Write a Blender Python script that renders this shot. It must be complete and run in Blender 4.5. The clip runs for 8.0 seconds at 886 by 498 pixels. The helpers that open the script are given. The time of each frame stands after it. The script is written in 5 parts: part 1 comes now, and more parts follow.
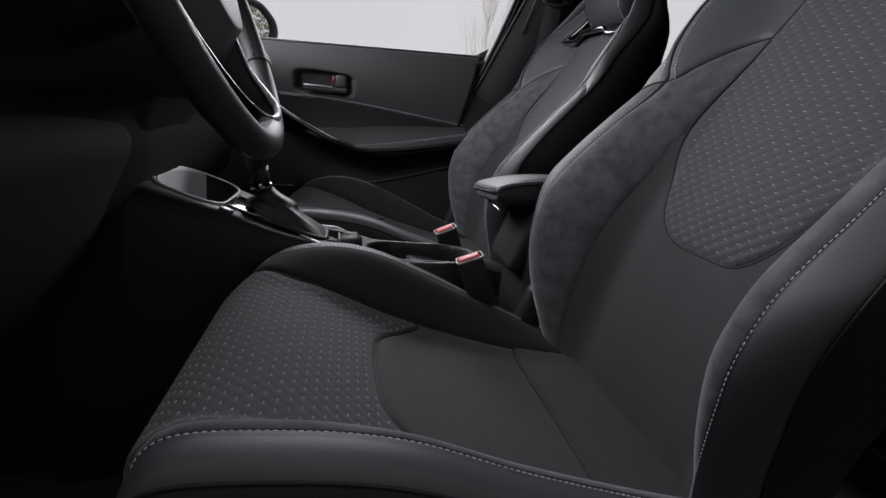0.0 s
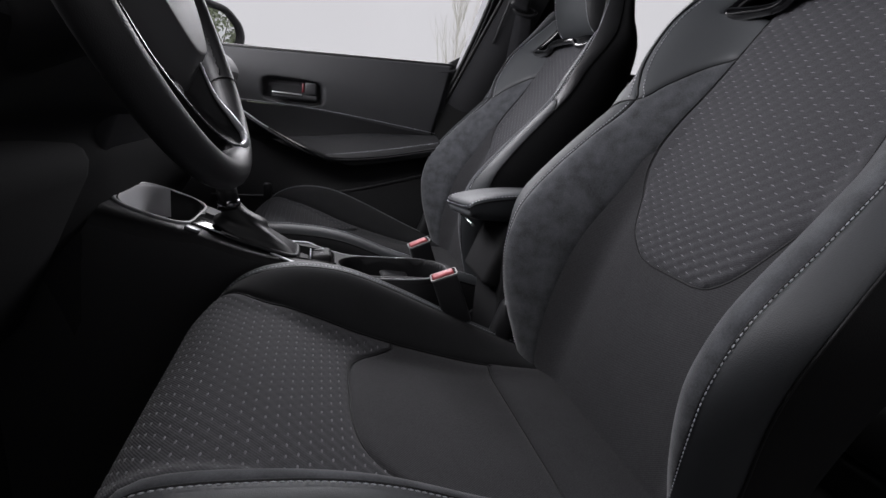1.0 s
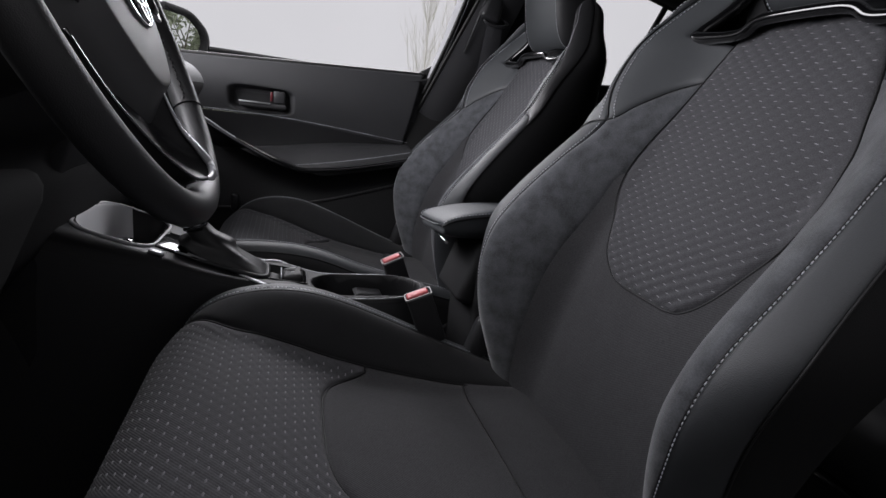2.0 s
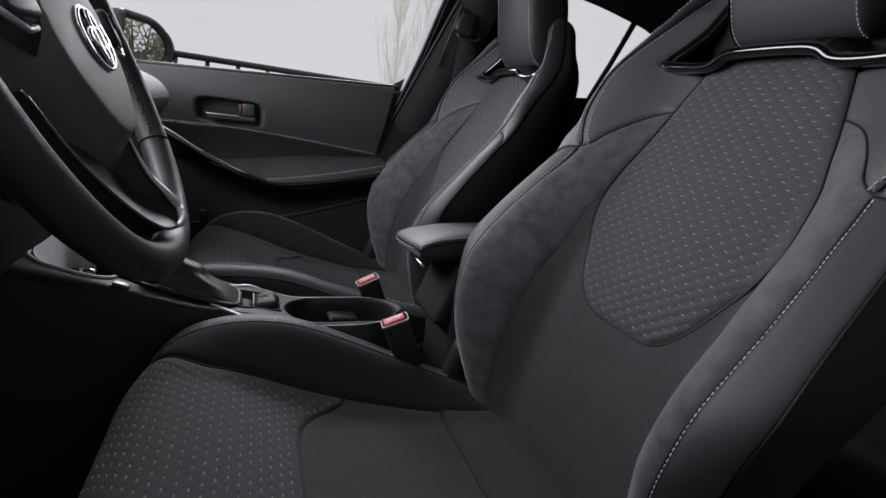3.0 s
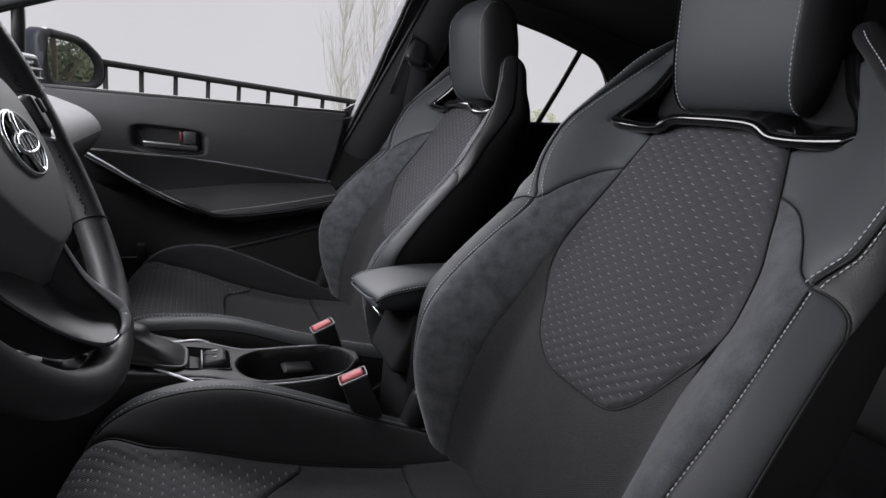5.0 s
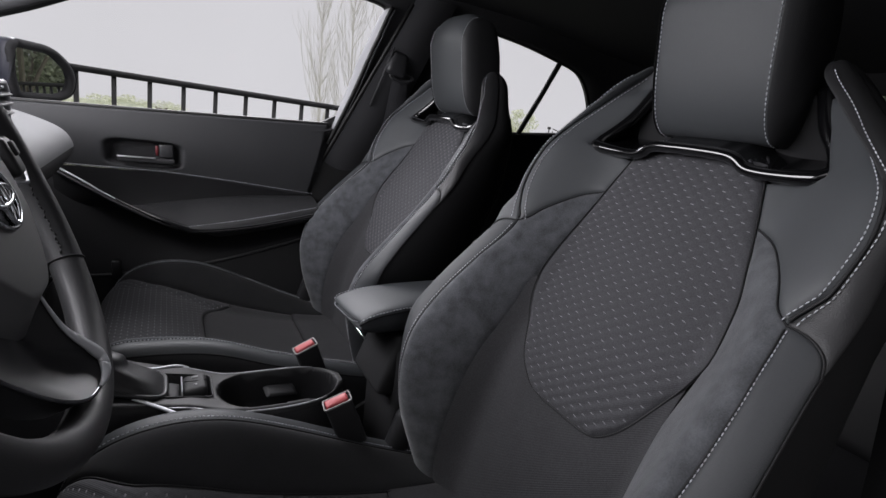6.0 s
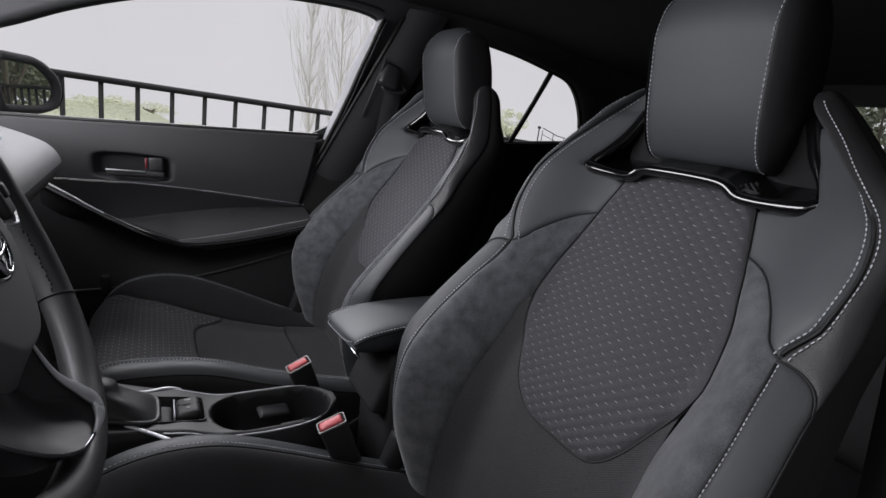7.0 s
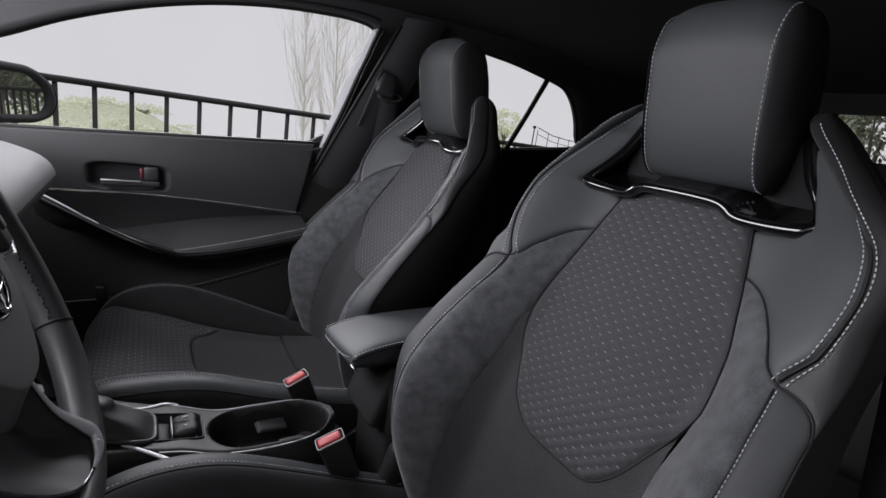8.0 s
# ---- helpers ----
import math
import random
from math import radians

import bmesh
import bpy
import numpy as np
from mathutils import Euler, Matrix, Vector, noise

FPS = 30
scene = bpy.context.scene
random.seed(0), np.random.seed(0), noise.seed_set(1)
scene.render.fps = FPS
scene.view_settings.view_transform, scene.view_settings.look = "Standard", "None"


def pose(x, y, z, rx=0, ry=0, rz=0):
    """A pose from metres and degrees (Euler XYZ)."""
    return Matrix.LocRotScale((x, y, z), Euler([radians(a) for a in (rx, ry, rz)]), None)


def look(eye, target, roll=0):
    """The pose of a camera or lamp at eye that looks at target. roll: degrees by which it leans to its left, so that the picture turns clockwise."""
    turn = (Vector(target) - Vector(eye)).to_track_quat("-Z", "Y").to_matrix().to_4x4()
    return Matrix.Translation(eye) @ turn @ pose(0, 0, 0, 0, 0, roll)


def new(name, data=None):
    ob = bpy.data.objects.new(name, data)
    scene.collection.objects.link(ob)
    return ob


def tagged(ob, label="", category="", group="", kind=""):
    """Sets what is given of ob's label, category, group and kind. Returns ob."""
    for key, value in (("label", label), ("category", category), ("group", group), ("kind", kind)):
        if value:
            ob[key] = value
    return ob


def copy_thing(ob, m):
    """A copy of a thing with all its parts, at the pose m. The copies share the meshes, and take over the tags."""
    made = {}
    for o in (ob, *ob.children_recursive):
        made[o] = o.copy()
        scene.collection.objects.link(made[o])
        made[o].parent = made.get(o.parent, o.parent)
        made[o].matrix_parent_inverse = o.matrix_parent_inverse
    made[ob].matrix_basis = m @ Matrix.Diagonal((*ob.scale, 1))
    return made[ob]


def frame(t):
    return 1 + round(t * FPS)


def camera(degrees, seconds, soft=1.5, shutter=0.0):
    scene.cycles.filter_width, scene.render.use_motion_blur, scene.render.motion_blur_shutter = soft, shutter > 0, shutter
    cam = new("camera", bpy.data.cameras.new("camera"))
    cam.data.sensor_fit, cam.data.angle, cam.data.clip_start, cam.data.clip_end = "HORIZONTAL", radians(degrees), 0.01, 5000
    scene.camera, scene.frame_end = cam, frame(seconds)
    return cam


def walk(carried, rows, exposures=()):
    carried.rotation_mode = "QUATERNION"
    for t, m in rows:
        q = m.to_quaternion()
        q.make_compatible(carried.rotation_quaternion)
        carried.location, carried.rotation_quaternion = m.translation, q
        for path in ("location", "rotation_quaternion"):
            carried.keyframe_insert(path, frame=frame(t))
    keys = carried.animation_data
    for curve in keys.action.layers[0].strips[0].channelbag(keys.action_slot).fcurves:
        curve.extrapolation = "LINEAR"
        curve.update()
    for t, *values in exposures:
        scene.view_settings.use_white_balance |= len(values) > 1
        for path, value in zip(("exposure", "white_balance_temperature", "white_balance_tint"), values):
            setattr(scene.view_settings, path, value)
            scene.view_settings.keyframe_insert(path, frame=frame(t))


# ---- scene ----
cam = camera(83.9, 8.0)
METRES, EYE, TILT, LEAN, TURN = 0.305, 0.70, -16.15, -4.95, -10.27
ROWS = [
    (0.0, 0.0, 0.0, 0.0, -0.0, 0.0, -0.0),
    (0.5, -0.0027, 0.0093, 0.0474, -1.49, -0.08, 0.28),
    (1.0, -0.0038, 0.0192, 0.0979, -3.14, -0.1, 0.6),
    (1.5, -0.0077, 0.0277, 0.1485, -4.76, -0.17, 0.86),
    (3.0, -0.03, 0.0565, 0.3533, -9.61, -0.42, 1.57),
    (3.5, -0.0382, 0.0647, 0.431, -11.02, -0.54, 1.81),
    (4.0, -0.0441, 0.0738, 0.5127, -12.56, -0.66, 2.07),
    (4.5, -0.0487, 0.0804, 0.5814, -13.99, -0.75, 2.28),
    (6.0, -0.0689, 0.0886, 0.7796, -17.7, -1.05, 2.76),
    (6.5, -0.0723, 0.0899, 0.84, -18.3, -1.16, 2.9),
    (7.0, -0.0781, 0.0922, 0.9003, -18.75, -1.26, 2.99),
    (7.5, -0.0814, 0.0946, 0.9492, -19.01, -1.37, 3.08),
    (8.0, -0.0865, 0.0974, 0.9896, -19.28, -1.39, 3.1),
]
walk(cam, [(t, pose(0, 0, EYE, TILT, LEAN, TURN) @ pose(METRES * x, METRES * y, METRES * z, 90 + pitch, roll, yaw)) for t, x, y, z, yaw, pitch, roll in ROWS])

# ---- light: a bright overcast, foggy day ----
FOG = (0.715, 0.705, 0.74)
scene.view_settings.exposure = 0.0
world = bpy.data.worlds.new("overcast_sky")
scene.world = world
world.use_nodes = True
wn = world.node_tree
wn.nodes.clear()
w_out = wn.nodes.new("ShaderNodeOutputWorld")
w_bg = wn.nodes.new("ShaderNodeBackground")
w_sky = wn.nodes.new("ShaderNodeTexSky")
w_sky.sky_type = "NISHITA"
w_sky.sun_disc = False
w_sky.sun_elevation = radians(48)
w_sky.sun_rotation = radians(150)
w_sky.dust_density = 6.0
w_scale = wn.nodes.new("ShaderNodeMix")
w_scale.data_type = "RGBA"
w_scale.inputs[0].default_value = 0.9
w_dim = wn.nodes.new("ShaderNodeMix")
w_dim.data_type = "RGBA"
w_dim.inputs[0].default_value = 0.9
w_dim.inputs[7].default_value = (0, 0, 0, 1)
wn.links.new(w_sky.outputs[0], w_dim.inputs[6])
wn.links.new(w_dim.outputs[2], w_scale.inputs[6])
w_scale.inputs[7].default_value = (1.01, .99, 1.045, 1)
wn.links.new(w_scale.outputs[2], w_bg.inputs[0])
w_bg.inputs[1].default_value = 0.95
wn.links.new(w_bg.outputs[0], w_out.inputs[0])

sun = new("sun", bpy.data.lights.new("sun", "SUN"))
sun.data.energy, sun.data.angle, sun.data.color = 0.5, radians(25), (1.0, 0.98, 0.95)
sun.matrix_world = look((-4, -6, 9), (0.3, 0.6, 0.5))

# the sky's light that falls in through the wide-open front door
sky_lamp = new("door_opening_light", bpy.data.lights.new("door_opening_light", "AREA"))
sky_lamp.data.shape, sky_lamp.data.size, sky_lamp.data.size_y = "RECTANGLE", 1.5, 1.1
sky_lamp.data.energy, sky_lamp.data.color = 1.5, (1.0, 0.985, 1.04)
sky_lamp.matrix_world = look((0.5, -0.85, 1.25), (0.35, 0.3, 0.7))
# and through the windscreen
screen_lamp = new("windscreen_light", bpy.data.lights.new("windscreen_light", "AREA"))
screen_lamp.data.shape, screen_lamp.data.size, screen_lamp.data.size_y = "RECTANGLE", 1.25, 0.55
screen_lamp.data.energy, screen_lamp.data.color = 18.5, (1.0, 0.985, 1.04)
screen_lamp.matrix_world = look((-0.57, 1.0, 1.15), (0.4, 0.84, 0.62))


# and through the passenger's side window, from the sky above it
side_lamp = new("side_window_light", bpy.data.lights.new("side_window_light", "AREA"))
side_lamp.data.shape, side_lamp.data.size, side_lamp.data.size_y = "RECTANGLE", 2.0, 0.8
side_lamp.data.energy, side_lamp.data.color = 58.0, (1.0, 0.985, 1.04)
side_lamp.matrix_world = look((0.3, 2.9, 1.8), (0.05, 0.9, 0.6))


# ---- materials ----
def material(name, colour, rough=0.5, metal=0.0, spec=0.5, grain=0.0, grain_scale=400.0, bump=0.0, bump_scale=600.0, blotch=0.15, blotch_scale=9.0, kind="noise", sheen=0.0, coat=0.0, islands=0.0):
    m = bpy.data.materials.new(name)
    m.use_nodes = True
    nt = m.node_tree
    b = nt.nodes["Principled BSDF"]
    b.inputs["Metallic"].default_value = metal
    b.inputs["Specular IOR Level"].default_value = spec
    b.inputs["Sheen Weight"].default_value = sheen
    b.inputs["Sheen Roughness"].default_value = 0.5
    b.inputs["Coat Weight"].default_value = coat
    b.inputs["Coat Roughness"].default_value = 0.08
    co = nt.nodes.new("ShaderNodeTexCoord")
    big = nt.nodes.new("ShaderNodeTexNoise")
    big.inputs["Scale"].default_value = blotch_scale
    big.inputs["Detail"].default_value = 6
    nt.links.new(co.outputs["Object"], big.inputs["Vector"])
    fine = nt.nodes.new("ShaderNodeTexNoise")
    fine.inputs["Scale"].default_value = grain_scale
    fine.inputs["Detail"].default_value = 3
    nt.links.new(co.outputs["Object"], fine.inputs["Vector"])
    total = nt.nodes.new("ShaderNodeMath")
    total.operation = "MULTIPLY_ADD"
    nt.links.new(big.outputs["Fac"], total.inputs[0])
    total.inputs[1].default_value = 2 * blotch
    total.inputs[2].default_value = 1 - blotch
    total2 = nt.nodes.new("ShaderNodeMath")
    total2.operation = "MULTIPLY_ADD"
    nt.links.new(fine.outputs["Fac"], total2.inputs[0])
    total2.inputs[1].default_value = 2 * grain
    total2.inputs[2].default_value = -grain
    add = nt.nodes.new("ShaderNodeMath")
    nt.links.new(total.outputs[0], add.inputs[0])
    nt.links.new(total2.outputs[0], add.inputs[1])
    last = add.outputs[0]
    if islands:
        geo = nt.nodes.new("ShaderNodeNewGeometry")
        isl = nt.nodes.new("ShaderNodeMath")
        isl.operation = "MULTIPLY_ADD"
        nt.links.new(geo.outputs["Random Per Island"], isl.inputs[0])
        isl.inputs[1].default_value = 2 * islands
        isl.inputs[2].default_value = 1 - islands
        mul = nt.nodes.new("ShaderNodeMath")
        mul.operation = "MULTIPLY"
        nt.links.new(last, mul.inputs[0])
        nt.links.new(isl.outputs[0], mul.inputs[1])
        last = mul.outputs[0]
    scale = nt.nodes.new("ShaderNodeVectorMath")
    scale.operation = "SCALE"
    scale.inputs[0].default_value = colour
    nt.links.new(last, scale.inputs["Scale"])
    nt.links.new(scale.outputs[0], b.inputs["Base Color"])
    rr = nt.nodes.new("ShaderNodeMapRange")
    rr.inputs["To Min"].default_value = rough - min(0.07, rough * 0.5)
    rr.inputs["To Max"].default_value = min(rough + min(0.07, rough * 0.5), 1.0)
    nt.links.new(big.outputs["Fac"], rr.inputs["Value"])
    nt.links.new(rr.outputs[0], b.inputs["Roughness"])
    if bump:
        if kind == "leather":
            tex = nt.nodes.new("ShaderNodeTexVoronoi")
            tex.inputs["Scale"].default_value = bump_scale
            height = tex.outputs["Distance"]
        elif kind == "weave":
            tex = nt.nodes.new("ShaderNodeTexWave")
            tex.wave_type, tex.bands_direction = "BANDS", "DIAGONAL"
            tex.inputs["Scale"].default_value = bump_scale
            tex.inputs["Distortion"].default_value = 0.4
            tex.inputs["Detail Scale"].default_value = 3.0
            height = tex.outputs["Fac"]
        else:
            tex = nt.nodes.new("ShaderNodeTexNoise")
            tex.inputs["Scale"].default_value = bump_scale
            tex.inputs["Detail"].default_value = 4
            height = tex.outputs["Fac"]
        nt.links.new(co.outputs["Object"], tex.inputs["Vector"])
        bp = nt.nodes.new("ShaderNodeBump")
        bp.inputs["Strength"].default_value = bump
        bp.inputs["Distance"].default_value = 0.0006
        nt.links.new(height, bp.inputs["Height"])
        nt.links.new(bp.outputs[0], b.inputs["Normal"])
    return m


def glow(name, colour, strength):
    m = bpy.data.materials.new(name)
    m.use_nodes = True
    nt = m.node_tree
    nt.nodes.clear()
    out = nt.nodes.new("ShaderNodeOutputMaterial")
    em = nt.nodes.new("ShaderNodeEmission")
    co = nt.nodes.new("ShaderNodeTexCoord")
    no = nt.nodes.new("ShaderNodeTexNoise")
    no.inputs["Scale"].default_value = 0.04
    no.inputs["Detail"].default_value = 4
    mr = nt.nodes.new("ShaderNodeMapRange")
    mr.inputs["To Min"].default_value = strength * 0.93
    mr.inputs["To Max"].default_value = strength * 1.07
    nt.links.new(co.outputs["Object"], no.inputs["Vector"])
    nt.links.new(no.outputs["Fac"], mr.inputs["Value"])
    em.inputs[0].default_value = (*colour, 1)
    nt.links.new(mr.outputs[0], em.inputs[1])
    nt.links.new(em.outputs[0], out.inputs[0])
    return m


def glass(name, tint=(0.95, 0.95, 0.955)):
    m = bpy.data.materials.new(name)
    m.use_nodes = True
    nt = m.node_tree
    nt.nodes.clear()
    out = nt.nodes.new("ShaderNodeOutputMaterial")
    tr = nt.nodes.new("ShaderNodeBsdfTransparent")
    tr.inputs[0].default_value = (*tint, 1)
    gl = nt.nodes.new("ShaderNodeBsdfGlossy")
    gl.inputs["Roughness"].default_value = 0.02
    mix = nt.nodes.new("ShaderNodeMixShader")
    mix.inputs[0].default_value = 0.04
    nt.links.new(tr.outputs[0], mix.inputs[1])
    nt.links.new(gl.outputs[0], mix.inputs[2])
    nt.links.new(mix.outputs[0], out.inputs[0])
    return m


LEATHER = material("grey_leather", (.0495, .053, .0572), .52, spec=.42, bump=.2, bump_scale=1150, kind="leather", blotch=.1, grain=.08)
# Darkened copy of the grey leather; the roll's shade is in the colour.
ROLL_LEATHER = material("grained_leather_shaded", (.041, .0435, .047), .55, spec=.38, bump=.28, bump_scale=1000, kind="leather", blotch=.1, grain=.08)
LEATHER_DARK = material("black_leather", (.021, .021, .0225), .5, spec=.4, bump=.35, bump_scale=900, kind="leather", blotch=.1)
SUEDE = material("charcoal_suede", (.074, .077, .084), .95, spec=.1, sheen=.3, bump=.35, bump_scale=1500, blotch=.78, blotch_scale=46, grain=.42, grain_scale=520)
STRIP = material("dark_seat_cloth", (.042, .042, .045), .95, spec=.1, sheen=.15, bump=.35, bump_scale=1200, blotch=.2, blotch_scale=25, grain=.45, grain_scale=520)
FABRIC = material("plain_woven_fabric", (.045, .045, .048), .9, spec=.15, sheen=.1, bump=.36, bump_scale=190, kind="weave", blotch=.16, blotch_scale=22, grain=.5, grain_scale=520)
FABRIC_DOT = material("dotted_woven_fabric", (.056, .056, .061), .85, spec=.2, sheen=.1, bump=.28, bump_scale=185, kind="weave", blotch=.1, grain=.6, grain_scale=750)
TUFT = material("grey_thread_tuft", (.185, .185, .197), .7, spec=.3, blotch=.1, islands=.2)
STITCH = material("pale_grey_thread", (.5, .51, .55), .7, spec=.2, blotch=.1, islands=.2)
PIPING = material("black_seam_piping", (.012, .012, .013), .6, spec=.3)
GLOSS = material("piano_black_plastic", (.004, .004, .0045), .1, spec=.5, coat=1.0, blotch=.05)
DASH_PAD = material("mid_grey_dashboard_pad", (.05, .052, .056), .6, spec=.35, bump=.3, bump_scale=1100, kind="leather", blotch=.06)
PLASTIC = material("soft_black_plastic", (.022, .022, .024), .55, spec=.4, bump=.4, bump_scale=1200, blotch=.1)
PLASTIC_HARD = material("black_moulded_plastic", (.028, .028, .03), .38, spec=.4, bump=.2, bump_scale=1500, blotch=.1)
DOOR_VINYL = material("dark_grey_door_vinyl", (.038, .0385, .041), .5, spec=.4, bump=.4, bump_scale=1100, kind="leather", blotch=.1)
SATIN = material("satin_silver_trim", (.56, .57, .6), .3, metal=.35, blotch=.05)
CHROME = material("chrome", (.75, .76, .78), .08, metal=1.0, blotch=.03)
RED = material("red_translucent_plastic", (.5, .09, .1), .35, spec=.5, blotch=.1)
RED_DIM = material("dull_red_plastic", (.09, .01, .014), .4, blotch=.1)
CARPET = material("black_carpet", (.075, .075, .077), 1.0, spec=.05, bump=.8, bump_scale=900, blotch=.2, grain=.3)
HEADLINER = material("black_headliner_cloth", (.03, .03, .0315), .95, spec=.1, bump=.3, bump_scale=1200, blotch=.12, grain=.2)
TRIM = material("dark_pillar_trim", (.045, .045, .048), .6, spec=.35, bump=.3, bump_scale=1300, blotch=.1)
FRAME_GREY = material("satin_grey_frame_paint", (.3, .3, .315), .8, spec=.1, bump=.1, bump_scale=900, blotch=.06)
SEAL = material("black_rubber_seal", (.012, .012, .012), .5, spec=.4)
BELT = material("black_belt_webbing", (.045, .045, .049), .7, spec=.3, bump=.6, bump_scale=400, kind="weave")
PAINT = material("dark_blue_car_paint", (.012, .013, .024), .45, spec=.35, coat=.1, blotch=.05)
STEEL_BLACK = material("black_painted_steel", (.012, .012, .013), .5, spec=.4, bump=.3, bump_scale=150, blotch=.25, blotch_scale=14)
# Grass colour is paled to carry the fog's haze.
GRASS = material("hazed_green_grass", (.62, .66, .5), 1.0, spec=.05, bump=.8, bump_scale=60, blotch=.45, blotch_scale=1.2, grain=.4, grain_scale=30)
ASPHALT = material("grey_asphalt", (.09, .09, .09), .95, spec=.2, bump=.6, bump_scale=120, blotch=.2, blotch_scale=1.0, grain=.3, grain_scale=150)
# Bark and shrub leaves are whitened: the fog's haze is mixed into them.
BARK = material("hazed_bark", (.68, .66, .645), .95, spec=.1, bump=.5, bump_scale=60, blotch=.25)
LEAF_HAZED = material("hazed_leaves", (.84, .86, .72), .9, spec=.1, blotch=.15, blotch_scale=3, islands=.12)
# Leaf green lifted towards grey, with the haze put into the colour.
LEAF = material("hazed_green_leaves", (.34, .37, .28), .85, spec=.15, blotch=.35, blotch_scale=3, islands=.4)
BARK_DARK = material("grey_brown_bark", (.2, .18, .155), .95, spec=.1, bump=.6, bump_scale=50, blotch=.25)
STONE = material("pale_stone", (.4, .39, .36), .95, spec=.1, bump=.8, bump_scale=25, blotch=.3, blotch_scale=4)
# For the added wall that blocks light on the driver's side.
BLOCKER_DARK = material("dark_light_blocker", (.06, .06, .06), .95, spec=.1, bump=.6, bump_scale=60, blotch=.2)
PRINT = material("pale_printed_mark", (.3, .3, .31), .6, blotch=.05)
WHEEL_LEATHER = material("black_wheel_leather", (.034, .034, .036), .5, coat=.08, spec=.5, bump=.2, bump_scale=1200, kind="leather", blotch=.12)
HUB = material("dark_grey_hub_plastic", (.15, .15, .154), .5, spec=.4, bump=.3, bump_scale=1400, blotch=.08)
CONSOLE = material("satin_black_console", (.017, .017, .0183), .45, spec=.28, bump=.1, bump_scale=1400, blotch=.1)
SATIN_DARK = material("dark_satin_edge", (.4, .405, .42), .3, metal=.7, blotch=.05)
CHROME_DARK = material("dark_chrome", (.2, .2, .21), .12, metal=1.0, blotch=.03)
BUCKLE_RIM = material("grey_buckle_rim", (.22, .21, .21), .45, blotch=.1)
LOWER_DOOR = material("matt_black_door_plastic", (.027, .027, .0283), .85, spec=.1, bump=.3, bump_scale=1200, blotch=.12)
BOOT = material("creased_black_leather", (.02, .02, .0215), .42, spec=.5, bump=.3, bump_scale=700, kind="leather", blotch=.15)
# Rim colour lifted so that its highlight stands as a pale line.
TRAY_RIM = material("tray_rim_highlight", (.62, .62, .64), .35, spec=.5, blotch=.05)
# Raised pale to stand for the light on the tray's front wall.
TRAY = material("lit_tray_liner", (.72, .72, .735), .4, spec=.5, bump=.2, bump_scale=1200, blotch=.12)
GLASS = glass("clear_car_glass")
MIRROR = material("mirror_silvering", (.8, .82, .82), .004, metal=1.0, blotch=.01)
FOGBANK = glow("fog", FOG, 1.0)


# ---- helpers of my own ----
def part(name, mesh, mat, parent=None, label="", smooth_faces=True):
    """Link a bmesh, or (vertices, faces), as one mesh object under a thing or a part."""
    me = bpy.data.meshes.new(name)
    if isinstance(mesh, bmesh.types.BMesh):
        mesh.to_mesh(me)
        mesh.free()
    else:
        me.from_pydata([tuple(v) for v in mesh[0]], [], mesh[1])
    me.update()
    me.materials.append(mat)
    if smooth_faces:
        me.polygons.foreach_set("use_smooth", [True] * len(me.polygons))
    ob = new(name, me)
    if parent:
        ob.parent = parent
    if label:
        ob["label"] = label
    return ob


def thing(name, label, category, at=None, group="", kind=""):
    ob = new(name)
    ob.empty_display_size = 0.05
    if at is not None:
        ob.matrix_world = at if isinstance(at, Matrix) else pose(*at)
    return tagged(ob, label, category, group, kind)


def grid(f, nu, nv, close_u=False):
    """A sheet f(u, v), both 0 to 1."""
    vs, fs = [], []
    for j in range(nv + 1):
        for i in range(nu + 1 - close_u):
            vs.append(f(i / nu, j / nv))
    w = nu + 1 - close_u
    for j in range(nv):
        for i in range(nu):
            k = (i + 1) % w if close_u else i + 1
            fs.append((j * w + i, j * w + k, (j + 1) * w + k, (j + 1) * w + i))
    return vs, fs


def sweep(points, radius, sides=8, closed=False, flat=1.0, caps=True):
    """A tube along points; radius a number or f(0..1); flat squashes it along the second axis."""
    pts = [Vector(p) for p in points]
    n = len(pts)
    vs, fs = [], []
    ref = Vector((0, 0, 1))
    for i, p in enumerate(pts):
        a, b = (pts[i - 1], pts[(i + 1) % n]) if closed else (pts[max(i - 1, 0)], pts[min(i + 1, n - 1)])
        t = (b - a).normalized()
        if abs(t.dot(ref)) > 0.95:
            ref = Vector((0, 1, 0)) if abs(t.y) < 0.9 else Vector((1, 0, 0))
        s = t.cross(ref).normalized()
        u = s.cross(t).normalized()
        r = radius(i / max(n - 1, 1)) if callable(radius) else radius
        for k in range(sides):
            c = 2 * math.pi * k / sides
            vs.append(p + s * (r * math.cos(c)) + u * (r * flat * math.sin(c)))
    m = n if closed else n - 1
    for i in range(m):
        j = (i + 1) % n
        for k in range(sides):
            l = (k + 1) % sides
            fs.append((i * sides + k, i * sides + l, j * sides + l, j * sides + k))
    if caps and not closed:
        fs.append(tuple(range(sides))[::-1])
        fs.append(tuple((n - 1) * sides + k for k in range(sides)))
    return vs, fs


def resample(points, step):
    pts = [Vector(p) for p in points]
    out, carry = [], 0.0
    for a, b in zip(pts, pts[1:]):
        d = (b - a).length
        if d < 1e-9:
            continue
        k = carry
        while k < d:
            out.append((a + (b - a) * (k / d), (b - a).normalized()))
            k += step
        carry = k - d
    return out


